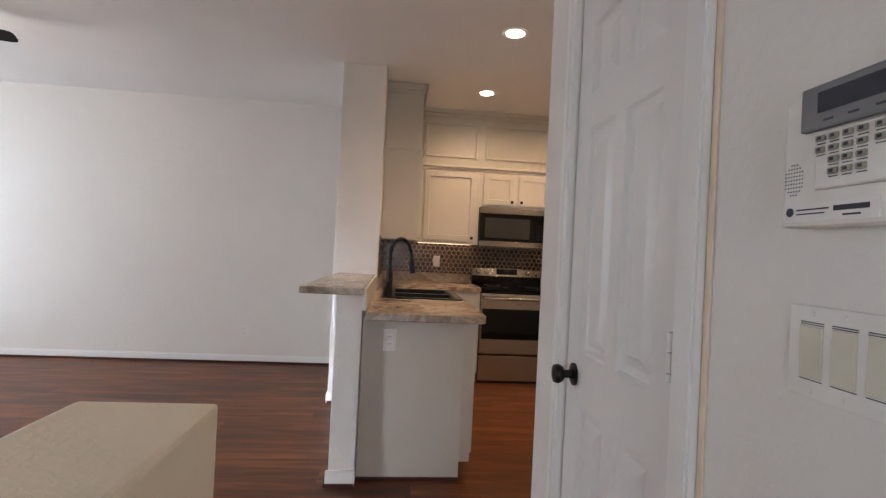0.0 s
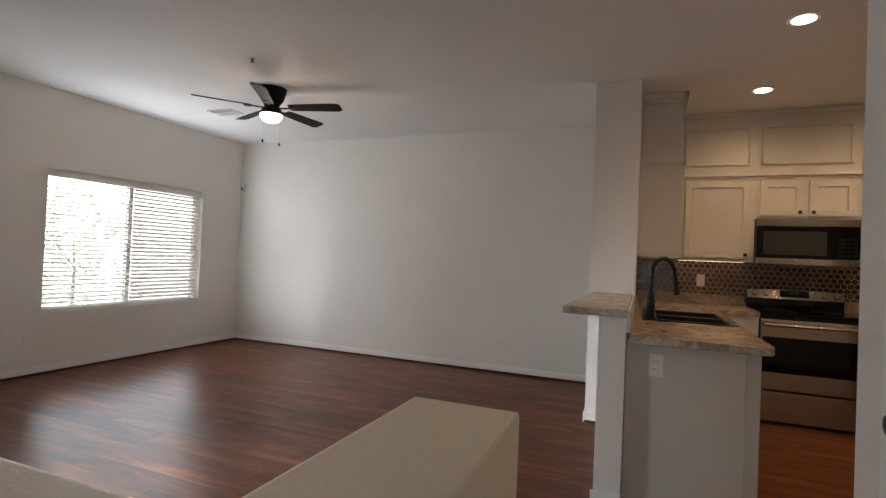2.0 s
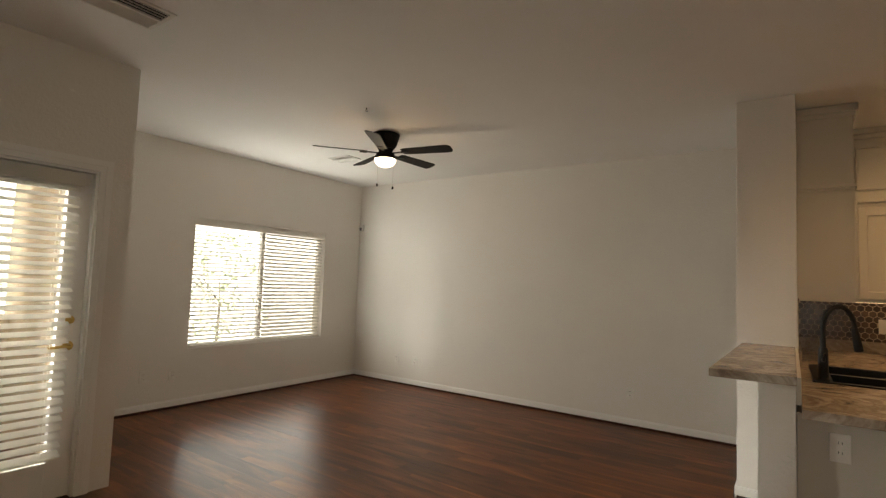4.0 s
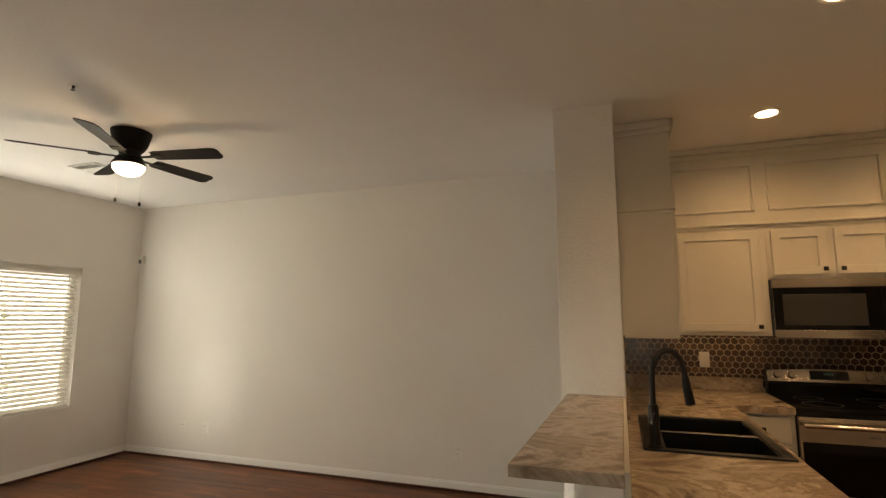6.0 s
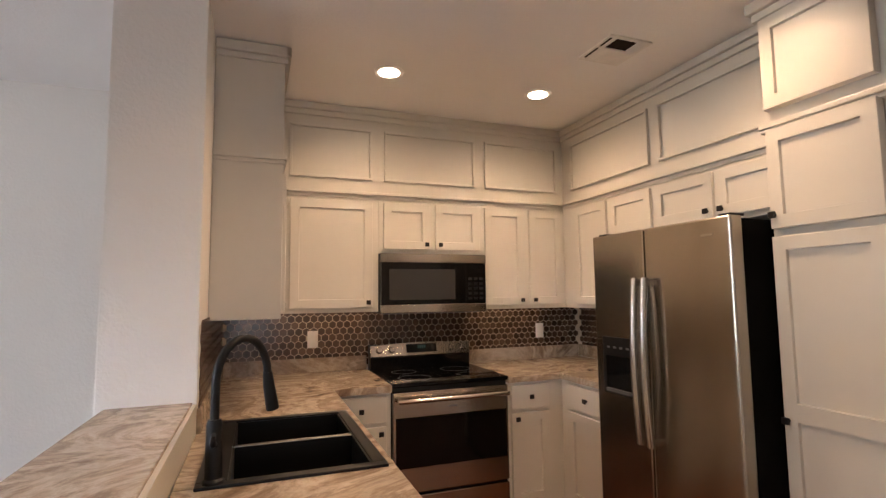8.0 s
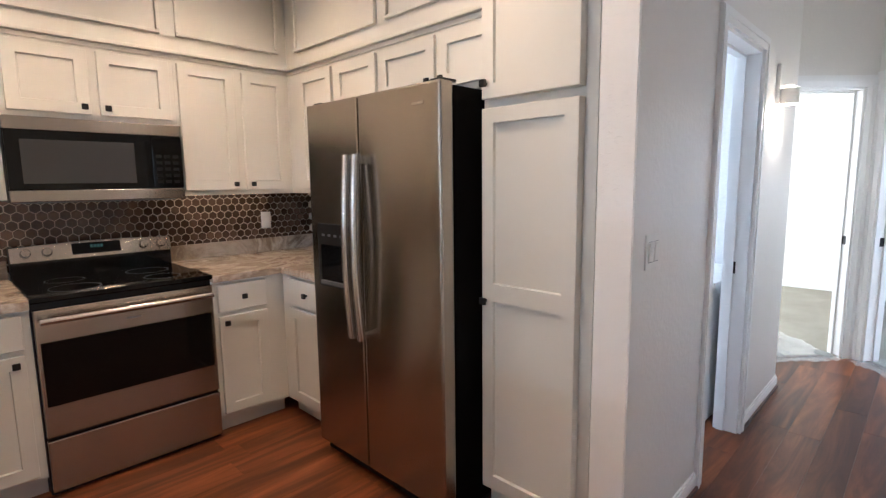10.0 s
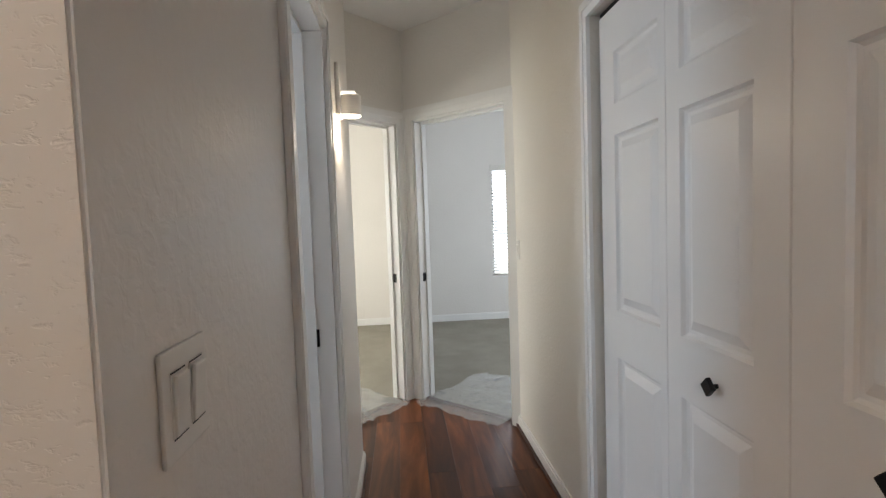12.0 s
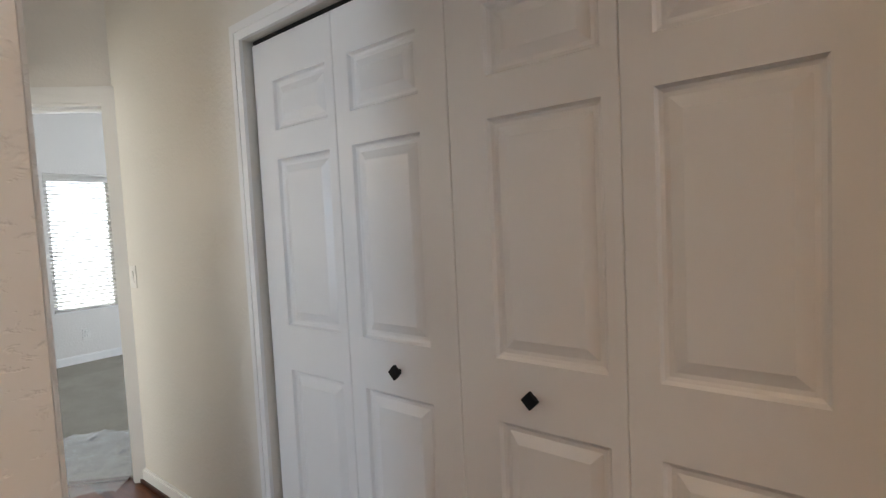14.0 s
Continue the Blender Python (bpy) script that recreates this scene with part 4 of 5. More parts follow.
rim = joined(block(SX0 - 0.03, SY0 - 0.03, CT1, SX1 + 0.03, SY0 + 0.012, CT1 + 0.009, 0.003), block(SX0 - 0.03, SY1 - 0.012, CT1, SX1 + 0.03, SY1 + 0.03, CT1 + 0.009, 0.003),
             block(SX0 - 0.03, SY0 + 0.012, CT1, SX0 + 0.055, SY1 - 0.012, CT1 + 0.009, 0.003), block(SX1 - 0.012, SY0 + 0.012, CT1, SX1 + 0.03, SY1 - 0.012, CT1 + 0.009, 0.003))
part("rim", rim, M_SINK, sk)
ym = (SY0 + SY1) / 2
for ya, yb in ((SY0 + 0.012, ym - 0.012), (ym + 0.012, SY1 - 0.012)):
    xa, xb = SX0 + 0.055, SX1 - 0.012
    bowl = joined(block(xa, ya, 0.715, xb, yb, 0.722), block(xa, ya, 0.722, xa + 0.006, yb, CT1 + 0.004), block(xb - 0.006, ya, 0.722, xb, yb, CT1 + 0.004),
                  block(xa + 0.006, ya, 0.722, xb - 0.006, ya + 0.006, CT1 + 0.004), block(xa + 0.006, yb - 0.006, 0.722, xb - 0.006, yb, CT1 + 0.004))
    bw = part("bowl", bowl, M_SINK, sk)
    part("drain", lathe([(0, 0), (0.042, 0), (0.042, 0.004), (0.02, 0.002), (0, 0.002)], ((xa + xb) / 2, (ya + yb) / 2, 0.722), 20), M_STEEL, bw, "steel drain", True)
part("divider", block(SX0 + 0.055, ym - 0.0125, 0.72, SX1 - 0.012, ym + 0.0125, CT1 + 0.006, 0.004), M_HANDLE, sk, "steel-bright divider between the bowls")
fx, fy = 1.002, 3.662
tap = thing("kitchen_tap", (fx, fy, CT1 + 0.009), "matt black gooseneck pull-down kitchen tap", "tap")
part("base", lathe([(0, 0), (0.030, 0), (0.030, 0.008), (0.024, 0.014), (0.022, 0.16), (0.018, 0.175), (0, 0.176)], (fx, fy, CT1 + 0.009), 24), M_BLACK, tap, "", True)
zt = CT1 + 0.26
goose = [(fx, fy, CT1 + 0.17), (fx, fy, zt)]
rg = 0.100
ux, uy = math.cos(radians(44)), math.sin(radians(44))
for a in range(0, 181, 12):
    d = rg * (1 - math.cos(radians(a)))
    goose.append((fx + d * ux, fy + d * uy, zt + 0.02 + rg * 1.25 * math.sin(radians(a))))
part("spout", tube(goose, 0.0125, 14), M_BLACK, tap, "", True)
ex, ey, ez = goose[-1]
part("spray_head", tube([(ex, ey, ez + 0.01), (ex + 0.004, ey + 0.005, ez - 0.03), (ex + 0.018, ey + 0.022, ez - 0.112)], [0.0145, 0.018, 0.021], 16), M_BLACK, tap, "", True)
part("lever", tube([(fx, fy - 0.02, CT1 + 0.12), (fx, fy - 0.06, CT1 + 0.13), (fx + 0.005, fy - 0.10, CT1 + 0.165)], [0.010, 0.008, 0.006], 10), M_BLACK, tap, "", True)

# ---- appliances ----
RX0, RX1, RF = 1.870, 2.628, 4.985
st = thing("electric_range", ((RX0 + RX1) / 2, 5.35, 0), "stainless steel and black glass electric range", "stove")
part("body", block(RX0, RF + 0.035, 0.0, RX1, YK - 0.045, 0.895, 0.003), M_BLACK, st)
part("cooktop", block(RX0 - 0.004, RF + 0.005, 0.896, RX1 + 0.004, YK - 0.11, 0.922, 0.006), M_BLACKGLASS, st, "black glass cooktop")
for bx, by, br in ((RX0 + 0.19, 5.16, 0.105), (RX1 - 0.19, 5.16, 0.085), (RX0 + 0.19, 5.42, 0.085), (RX1 - 0.19, 5.42, 0.105)):
    ring = lathe([(br - 0.003, 0.0), (br, 0.0), (br, 0.0006), (br - 0.003, 0.0006), (br - 0.003, 0.0)], (bx, by, 0.9222), 40, False)
    part("burner_ring", ring, M_BURNER, st)
oven = part("oven_door", block(RX0 + 0.003, RF, 0.288, RX1 - 0.003, RF + 0.034, 0.868, 0.005), M_STEEL, st, "stainless oven door")
part("oven_window", block(RX0 + 0.018, RF - 0.003, 0.430, RX1 - 0.018, RF + 0.004, 0.722, 0.002), M_BLACKGLASS, oven, "black oven window")
hd = joined(tube([(RX0 + 0.02, RF - 0.050, 0.825), ((RX0 + RX1) / 2, RF - 0.054, 0.825), (RX1 - 0.02, RF - 0.050, 0.825)], 0.0145, 14),
            block(RX0 + 0.03, RF - 0.045, 0.813, RX0 + 0.055, RF, 0.837, 0.003), block(RX1 - 0.055, RF - 0.045, 0.813, RX1 - 0.03, RF, 0.837, 0.003))
part("oven_handle", hd, M_HANDLE, oven, "brushed steel bar handle", True)
part("emblem", block((RX0 + RX1) / 2 - 0.03, RF - 0.0015, 0.765, (RX0 + RX1) / 2 + 0.03, RF, 0.774), M_DARKSTEEL, oven)
part("storage_drawer", block(RX0 + 0.003, RF, 0.030, RX1 - 0.003, RF + 0.034, 0.272, 0.005), M_STEEL, st, "stainless storage drawer")
part("foot_kick", block(RX0 + 0.02, RF + 0.05, 0.0, RX1 - 0.02, RF + 0.07, 0.034), M_BLACK, st)
bgm = facing(RX0, YK - 0.140, 1.008, "S") @ pose(0, 0, 0, -16, 0, 0)     # the panel leans back
RW = RX1 - RX0
crest = [(0.0, 0.0), (RW, 0.0), (RW, 0.082)] + [(RW * (1 - k / 12), 0.082 + 0.016 * math.sin(math.pi * k / 12)) for k in range(1, 12)] + [(0.0, 0.082)]
face = moved(prism(crest, -0.030, 0.0, 0.004), pose(0, 0, 0, 90, 0, 0))
bg = part("control_panel", moved(face, bgm), M_STEEL, st, "stainless control panel")
part("back_riser", block(RX0, YK - 0.100, 0.90, RX1, YK - 0.046, 1.085, 0.004), M_BLACK, st)
part("glass_riser", block(RX0 + 0.002, YK - 0.128, 0.922, RX1 - 0.002, YK - 0.101, 1.006, 0.002), M_BLACKGLASS, st)
part("display", moved(block(RW / 2 - 0.115, -0.003, 0.020, RW / 2 + 0.115, 0.004, 0.082, 0.002), bgm), M_BLACKGLASS, bg, "black clock display")
part("clock_digits", moved(joined(*[block(RW / 2 - 0.03 + k * 0.016, -0.0042, 0.052, RW / 2 - 0.02 + k * 0.016, -0.0032, 0.068) for k in range(4)]), bgm), M_CLOCK, bg, "small lit green clock digits")
for kx in (0.065, 0.155, 0.61, 0.70):
    kb = rod((kx, 0.0, 0.046), (kx, -0.026, 0.046), 0.024, 24, 0.020, 0.003)
    part("control_knob", moved(joined(kb, block(kx - 0.003, -0.032, 0.028, kx + 0.003, -0.024, 0.064, 0.001)), bgm), M_STEEL, bg, "round steel control knob")

mwv = thing("microwave", ((RX0 + RX1) / 2 + 0.005, 5.5, 1.322), "stainless steel over-range microwave with dark window", "microwave")
MX0, MX1, MF, MZ0, MZ1 = 1.876, 2.634, 5.300, 1.322, 1.722
part("body", block(MX0, MF + 0.032, MZ0, MX1, YK - 0.001, MZ1, 0.003), M_BLACK, mwv)
part("top_strip", block(MX0, MF, MZ1 - 0.062, MX1, MF + 0.031, MZ1, 0.004), M_STEEL, mwv, "stainless top strip")
part("bottom_strip", block(MX0, MF, MZ0 + 0.002, MX1, MF + 0.031, MZ0 + 0.058, 0.004), M_STEEL, mwv, "stainless bottom strip")
dv = part("door", block(MX0 + 0.002, MF + 0.003, MZ0 + 0.060, MX1 - 0.155, MF + 0.031, MZ1 - 0.064, 0.003), M_BLACKGLASS, mwv, "black glass door")
part("door_window", block(MX0 + 0.055, MF + 0.001, MZ0 + 0.088, MX1 - 0.235, MF + 0.006, MZ1 - 0.105, 0.002), M_GREYGLASS, dv, "grey mesh window")
cp = part("control_panel", block(MX1 - 0.152, MF + 0.003, MZ0 + 0.060, MX1 - 0.002, MF + 0.031, MZ1 - 0.064, 0.003), M_BLACKGLASS, mwv, "black touch panel")
for r_ in range(5):
    for c_ in range(3):
        part("button", block(MX1 - 0.135 + c_ * 0.042, MF + 0.0018, MZ0 + 0.085 + r_ * 0.034, MX1 - 0.107 + c_ * 0.042, MF + 0.004, MZ0 + 0.103 + r_ * 0.034), M_BLACK, cp)
part("underside", block(MX0 + 0.03, MF + 0.05, MZ0 - 0.006, MX1 - 0.03, YK - 0.05, MZ0), M_DARKSTEEL, mwv)

FX, FY0, FY1, FH = 2.930, 3.568, 4.474, 1.764
fg = thing("refrigerator", (3.3, 4.01, 0), "stainless side-by-side refrigerator with ice dispenser and black sides", "refrigerator")
part("body", block(FX + 0.075, FY0 + 0.004, 0.03, XE - 0.03, FY1 - 0.004, FH - 0.012, 0.006), M_FRIDGESIDE, fg, "black side and back cabinet")
SEAM = 4.065
frd = part("fridge_door", block(FX, FY0, 0.075, FX + 0.070, SEAM - 0.004, FH, 0.010), M_STEEL, fg, "brushed stainless fridge door")
fzd = part("freezer_door", block(FX, SEAM + 0.004, 0.075, FX + 0.070, FY1, FH, 0.010), M_STEEL, fg, "brushed stainless freezer door")
part("kick_grille", block(FX + 0.045, FY0 + 0.01, 0.012, FX + 0.075, FY1 - 0.01, 0.070, 0.003), M_BLACK, fg)
for hy in (FY0 + 0.05, FY1 - 0.05):
    part("hinge_cover", block(FX + 0.03, hy - 0.030, FH + 0.0, FX + 0.11, hy + 0.030, FH + 0.012, 0.003), M_BLACK, fg)
for par, hy in ((frd, SEAM - 0.034), (fzd, SEAM + 0.034)):
    pts = []
    for k in range(13):
        u = k / 12
        pts.append((FX - 0.040 - 0.022 * math.sin(math.pi * u), hy, 0.705 + 0.81 * u))
    part("handle", joined(tube(pts, 0.0185, 14), block(FX - 0.045, hy - 0.014, 0.712, FX + 0.002, hy + 0.014, 0.745, 0.004), block(FX - 0.045, hy - 0.014, 1.475, FX + 0.002, hy + 0.014, 1.508, 0.004)), M_HANDLE, par, "bowed steel bar handle", True)
part("emblem", block(FX - 0.002, FY0 + 0.085, 1.683, FX + 0.001, FY0 + 0.150, 1.695, 0.001), M_HANDLE, frd, "small bright emblem plate")
disp = part("dispenser", block(FX - 0.005, 4.165, 0.900, FX + 0.004, 4.410, 1.205, 0.004), M_BLACK, fzd, "black ice and water dispenser")
part("dispenser_recess", block(FX - 0.0065, 4.190, 0.925, FX - 0.004, 4.385, 1.105, 0.001), M_BLACKGLASS, disp)
part("dispenser_tray", block(FX - 0.020, 4.185, 0.915, FX - 0.004, 4.375, 0.932, 0.003), M_DARKSTEEL, disp)
for k in range(4):
    part("dispenser_button", block(FX - 0.007, 4.20 + k * 0.05, 1.145, FX - 0.0045, 4.222 + k * 0.05, 1.156), M_DARKSTEEL, disp)

# ---- fixed small things ----


def plate(name, m, w, h, label, category, inner, group=""):
    """A wall plate: local x along the wall, y into it."""
    o = thing(name, tuple(m.translation), label, category, group)
    part("cover_plate", moved(block(-w / 2, -0.006, -h / 2, w / 2, -0.0005, h / 2, 0.002), m), M_PLATE, o)
    for nm, bm, mt in inner:
        part(nm, moved(bm, m), mt, o)
    return o


def outlet(m, label="white duplex wall outlet", group="wall outlets"):
    inner = []
    for s in (-1, 1):
        inner.append(("socket", block(-0.0165, -0.0085, s * 0.0195 - 0.0145, 0.0165, -0.0055, s * 0.0195 + 0.0145, 0.002), M_PLATE))
        inner.append(("slots", joined(block(-0.0075, -0.0089, s * 0.0195 - 0.003, -0.005, -0.008, s * 0.0195 + 0.007), block(0.005, -0.0089, s * 0.0195 - 0.003, 0.0075, -0.008, s * 0.0195 + 0.006)), M_INK))
    return plate("wall_outlet", m, 0.070, 0.115, label, "outlet", inner, group)


for x in (-3.50, -3.20, -0.47):
    outlet(facing(x, YN, 0.33, "S"), "white duplex outlet on the long white wall")
for y in (2.70, 2.98):
    outlet(facing(XW, y, 0.35, "E"), "white duplex outlet below the wide window")
outlet(facing(1.025, 2.937, 0.755, "S"), "white duplex outlet on the peninsula end panel")
outlet(facing(XB, 1.255, 0.32, "W"), "white duplex outlet below the bedroom window")
for x in (1.485, 3.33 - 0.02):
    inner = [("socket", block(-0.020, -0.009, -0.034, 0.020, -0.0055, 0.034, 0.002), M_PLATE)]
    plate("wall_outlet", facing(x, YK - 0.010, 1.14, "S"), 0.072, 0.118, "white outlet plate on the tiled backsplash", "outlet", inner, "backsplash outlets")
rock = []
for cx in (-0.023, 0.023):
    rock.append(("rocker_frame", block(cx - 0.0172, -0.0072, -0.0345, cx + 0.0172, -0.0055, 0.0345, 0.001), M_PLATE))
    rock.append(("rocker", moved(block(-0.0158, -0.012, -0.033, 0.0158, -0.0060, 0.033, 0.003), pose(cx, 0, 0, 4, 0, 0)), M_PLATE))
    rock.append(("gap", joined(*[block(cx - 0.0172, -0.0078, z - 0.0007, cx + 0.0172, -0.0070, z + 0.0007) for z in (-0.0350, 0.0350)]), M_INK))
plate("light_switch", facing(3.319, YH, 1.152, "S"), 0.114, 0.119, "white two-gang rocker light switch on the hall wall", "light switch", rock)
rock1 = [("rocker", moved(block(-0.0158, -0.011, -0.033, 0.0158, -0.0055, 0.033, 0.003), pose(0, 0, 0, 4, 0, 0)), M_PLATE)]
plate("light_switch", facing(5.755, YS, 1.14, "N"), 0.072, 0.117, "white single rocker light switch on the warm-tinted hall wall", "light switch", rock1)
tri = []
for k in range(3):
    cx = (k - 1) * 0.046
    tri.append(("rocker", moved(block(-0.0165, -0.0085, -0.0325, 0.0165, -0.0045, 0.0325, 0.0015), pose(cx, 0, 0, 2 if k == 0 else -2, 0, 0)), M_IVORY))
    tri.append(("gap", joined(*[block(cx - 0.0172, -0.0066, z - 0.0006, cx + 0.0172, -0.0058, z + 0.0006) for z in (-0.0345, 0.0342, 0.0368)]), M_INK))
    for s in (-1, 1):
        tri.append(("screw", joined(rod((cx, -0.006, s * 0.048), (cx, -0.0072, s * 0.048), 0.0032, 12), block(cx - 0.0006, -0.0076, s * 0.048 - 0.003, cx + 0.0006, -0.007, s * 0.048 + 0.003)), M_PLATE))
plate("triple_switch", facing(XA, 0.748, 1.140, "W"), 0.165, 0.115, "white three-gang rocker switch plate with ivory rockers", "light switch", tri)

# alarm keypad
ak = thing("alarm_keypad", (XA, 0.74, 1.29), "white alarm keypad with slate screen bezel and grey keys", "alarm keypad")
ma = facing(XA, 0.820, 1.294, "W")          # lower corner nearest the closet door
AW, AH = 0.25, 0.162
part("housing", moved(block(0, -0.034, 0, AW, -0.0005, AH, 0.006), ma), M_PLATE, ak)
bz = part("bezel", moved(block(0.036, -0.043, 0.112, AW - 0.010, -0.0335, 0.165, 0.003), ma), M_ALARMGREY, ak, "slate grey screen bezel")
part("screen", moved(block(0.062, -0.0445, 0.131, AW - 0.03, -0.0425, 0.155), ma), M_LCD, bz, "dark blue unlit screen")
part("bezel_marks", moved(joined(*[block(0.07 + k * 0.032, -0.0437, 0.120, 0.083 + k * 0.032, -0.0428, 0.1225) for k in range(4)]), ma), M_INK, bz)
kp = part("key_field", moved(block(0.053, -0.0375, 0.042, 0.165, -0.0335, 0.110, 0.003), ma), M_PLATE, ak, "raised white key field")
for r_ in range(4):
    for c_ in range(5):
        if (r_ >= 2 and c_ == 0) or (r_ >= 2 and c_ == 4):
            continue
        kx, kz = 0.062 + c_ * 0.0178 + (0.003 if c_ == 4 else 0.0), 0.102 - r_ * 0.0134
        ky = part("key", moved(block(kx - 0.0064, -0.0405, kz - 0.0038, kx + 0.0064, -0.037, kz + 0.0038, 0.002), ma), M_KEY, kp, "grey rubber key")
        part("key_mark", moved(joined(block(kx - 0.0024, -0.0412, kz - 0.0018, kx + 0.0024, -0.0402, kz + 0.0018), block(kx - 0.006, -0.0382, kz - 0.0068, kx + 0.006, -0.0372, kz - 0.0058)), ma), M_INK, ky)
for r_ in range(9):
    for c_ in range(7):
        u, v = (c_ - 3) / 3.6, (r_ - 4) / 4.6
        if u * u + v * v < 1.0:
            cx, cz = 0.007 + c_ * 0.0043, 0.040 + r_ * 0.0047
            part("speaker_hole", moved(block(cx - 0.0007, -0.0346, cz - 0.0008, cx + 0.0007, -0.0338, cz + 0.0008), ma), M_INK, ak)
stk = part("sticker", moved(block(0.006, -0.0352, 0.006, 0.135, -0.034, 0.028), ma), M_DOORW, ak, "white printed sticker")
part("sticker_print", moved(joined(rod((0.017, -0.0352, 0.0185), (0.017, -0.0358, 0.0185), 0.0055, 20), block(0.027, -0.0357, 0.0195, 0.074, -0.0351, 0.0212), block(0.027, -0.0357, 0.0145, 0.068, -0.0351, 0.016),
                                   block(0.080, -0.0357, 0.0165, 0.124, -0.0351, 0.0225), block(0.092, -0.0357, 0.0105, 0.114, -0.0351, 0.0125)), ma), M_INK, stk, "dark printed bars")
# motion sensor in the corner
sn = thing("wall_sensor", (XW + 0.06, YN - 0.04, 2.11), "small white sensor with dark lens in the room corner", "sensor")
part("housing", block(XW + 0.03, YN - 0.05, 2.065, XW + 0.085, YN - 0.001, 2.155, 0.008), M_PLATE, sn)
part("lens", block(XW + 0.038, YN - 0.054, 2.068, XW + 0.077, YN - 0.048, 2.110, 0.003), M_ALARMGREY, sn, "dark lens")


# ---- lamps and ceiling things ----
def can_light(x, y, power):
    o = thing("recessed_light", (x, y, C), "round recessed ceiling light, lit warm white", "ceiling light", "recessed lights")
    part("trim_ring", lathe([(0.058, -0.002), (0.086, -0.002), (0.088, -0.006), (0.080, -0.011), (0.060, -0.008), (0.058, -0.002)], (x, y, C), 36, False), M_PLATE, o, "", True)
    part("lamp", lathe([(0, -0.003), (0.060, -0.003), (0.060, -0.010), (0.045, -0.016), (0, -0.018)], (x, y, C), 32), M_BULB, o, "glowing lamp face", True)
    l = new("can_lamp", bpy.data.lights.new("can_lamp", "SPOT"))
    l.data.energy = power
    l.data.color = WARM
    l.data.shadow_soft_size = 0.05
    l.data.spot_size = radians(160)
    l.data.spot_blend = 1.0
    l.matrix_world = look((x, y, C - 0.03), (x, y, 0))


for x, y in ((1.79, 4.745), (2.765, 4.755), (1.75, 3.48), (2.775, 3.545)):
    can_light(x, y, CAN_POWER)


def register(name, x, y, w, d, angle, label):
    o = thing(name, (x, y, C), label, "ceiling vent", "ceiling vents")
    m = pose(x, y, C, 0, 0, angle)
    part("backing", moved(block(-w / 2 + 0.015, -d / 2 + 0.015, -0.0035, w / 2 - 0.015, d / 2 - 0.015, -0.001), m), M_DUCT, o, "dark duct opening")
    f = 0.022
    part("frame", moved(joined(block(-w / 2, -d / 2, -0.010, w / 2, -d / 2 + f, -0.0005, 0.002), block(-w / 2, d / 2 - f, -0.010, w / 2, d / 2, -0.0005, 0.002),
                               block(-w / 2, -d / 2 + f, -0.010, -w / 2 + f, d / 2 - f, -0.0005, 0.002), block(w / 2 - f, -d / 2 + f, -0.010, w / 2, d / 2 - f, -0.0005, 0.002),
                               block(-0.008, -d / 2 + f, -0.009, 0.008, d / 2 - f, -0.0005)), m), M_PLATE, o)
    for s in (-1, 1):
        n = 4
        for k in range(n):
            cx = s * (0.022 + k * (w / 2 - f - 0.03) / (n - 1))
            part("slat", moved(moved(block(-0.009, -d / 2 + f, -0.0008, 0.009, d / 2 - f, 0.0008), pose(cx, 0, -0.008, 0, s * 50, 0)), m), M_PLATE, o)
    return o


vent = thing("ceiling_vent", (2.84, 4.115, C), "white four-way ceiling air vent with dark openings", "ceiling vent", "ceiling vents")
part("backing", block(2.725, 3.995, C - 0.003, 2.955, 4.235, C - 0.001), M_DUCT, vent, "dark duct opening")
part("frame", joined(block(2.710, 3.980, C - 0.010, 2.970, 4.000, C - 0.0005, 0.002), block(2.710, 4.230, C - 0.010, 2.970, 4.250, C - 0.0005, 0.002),
                     block(2.710, 4.000, C - 0.010, 2.727, 4.230, C - 0.0005, 0.002), block(2.935, 4.000, C - 0.010, 2.970, 4.230, C - 0.0005, 0.002),
                     block(2.746, 4.000, C - 0.010, 2.766, 4.230, C - 0.003, 0.002), block(2.766, 4.098, C - 0.010, 2.935, 4.110, C - 0.003, 0.002),
                     block(2.727, 4.096, C - 0.010, 2.746, 4.106, C - 0.003)), M_PLATE, vent)
for k in range(5):
    part("slat", moved(block(-0.084, -0.013, -0.0008, 0.084, 0.013, 0.0008), pose(2.851, 4.124 + 0.023 * k, C - 0.0085, -12, 0, 0)), M_PLATE, vent)
for k in range(3):
    part("slat", moved(block(-0.016, -0.048, -0.0008, 0.016, 0.048, 0.0008), pose(2.905 + 0.011 * k, 4.049, C - 0.008, 0, 40, 0)), M_PLATE, vent)
register("ceiling_vent", -3.24, 4.19, 0.20, 0.32, 90, "white ceiling air vent near the fan")
register("ceiling_vent", -1.90, 1.36, 0.28, 0.36, 0, "white ceiling air vent near the patio door")


def sprinkler(x, y):
    o = thing("sprinkler_head", (x, y, C), "small dark fire sprinkler head under the ceiling", "sprinkler", "sprinklers")
    part("escutcheon", lathe([(0, -0.001), (0.024, -0.001), (0.022, -0.004), (0, -0.005)], (x, y, C), 24), M_PLATE, o, "", True)
    part("head", joined(rod((x, y, C - 0.004), (x, y, C - 0.018), 0.007, 12), rod((x, y, C - 0.028), (x, y, C - 0.030), 0.011, 12),
                        block(x - 0.008, y - 0.002, C - 0.028, x - 0.006, y + 0.002, C - 0.016), block(x + 0.006, y - 0.002, C - 0.028, x + 0.008, y + 0.002, C - 0.016)), M_BRONZE, o, "dark sprinkler head")


sprinkler(2.27, 3.715)
sprinkler(-1.857, 3.072)

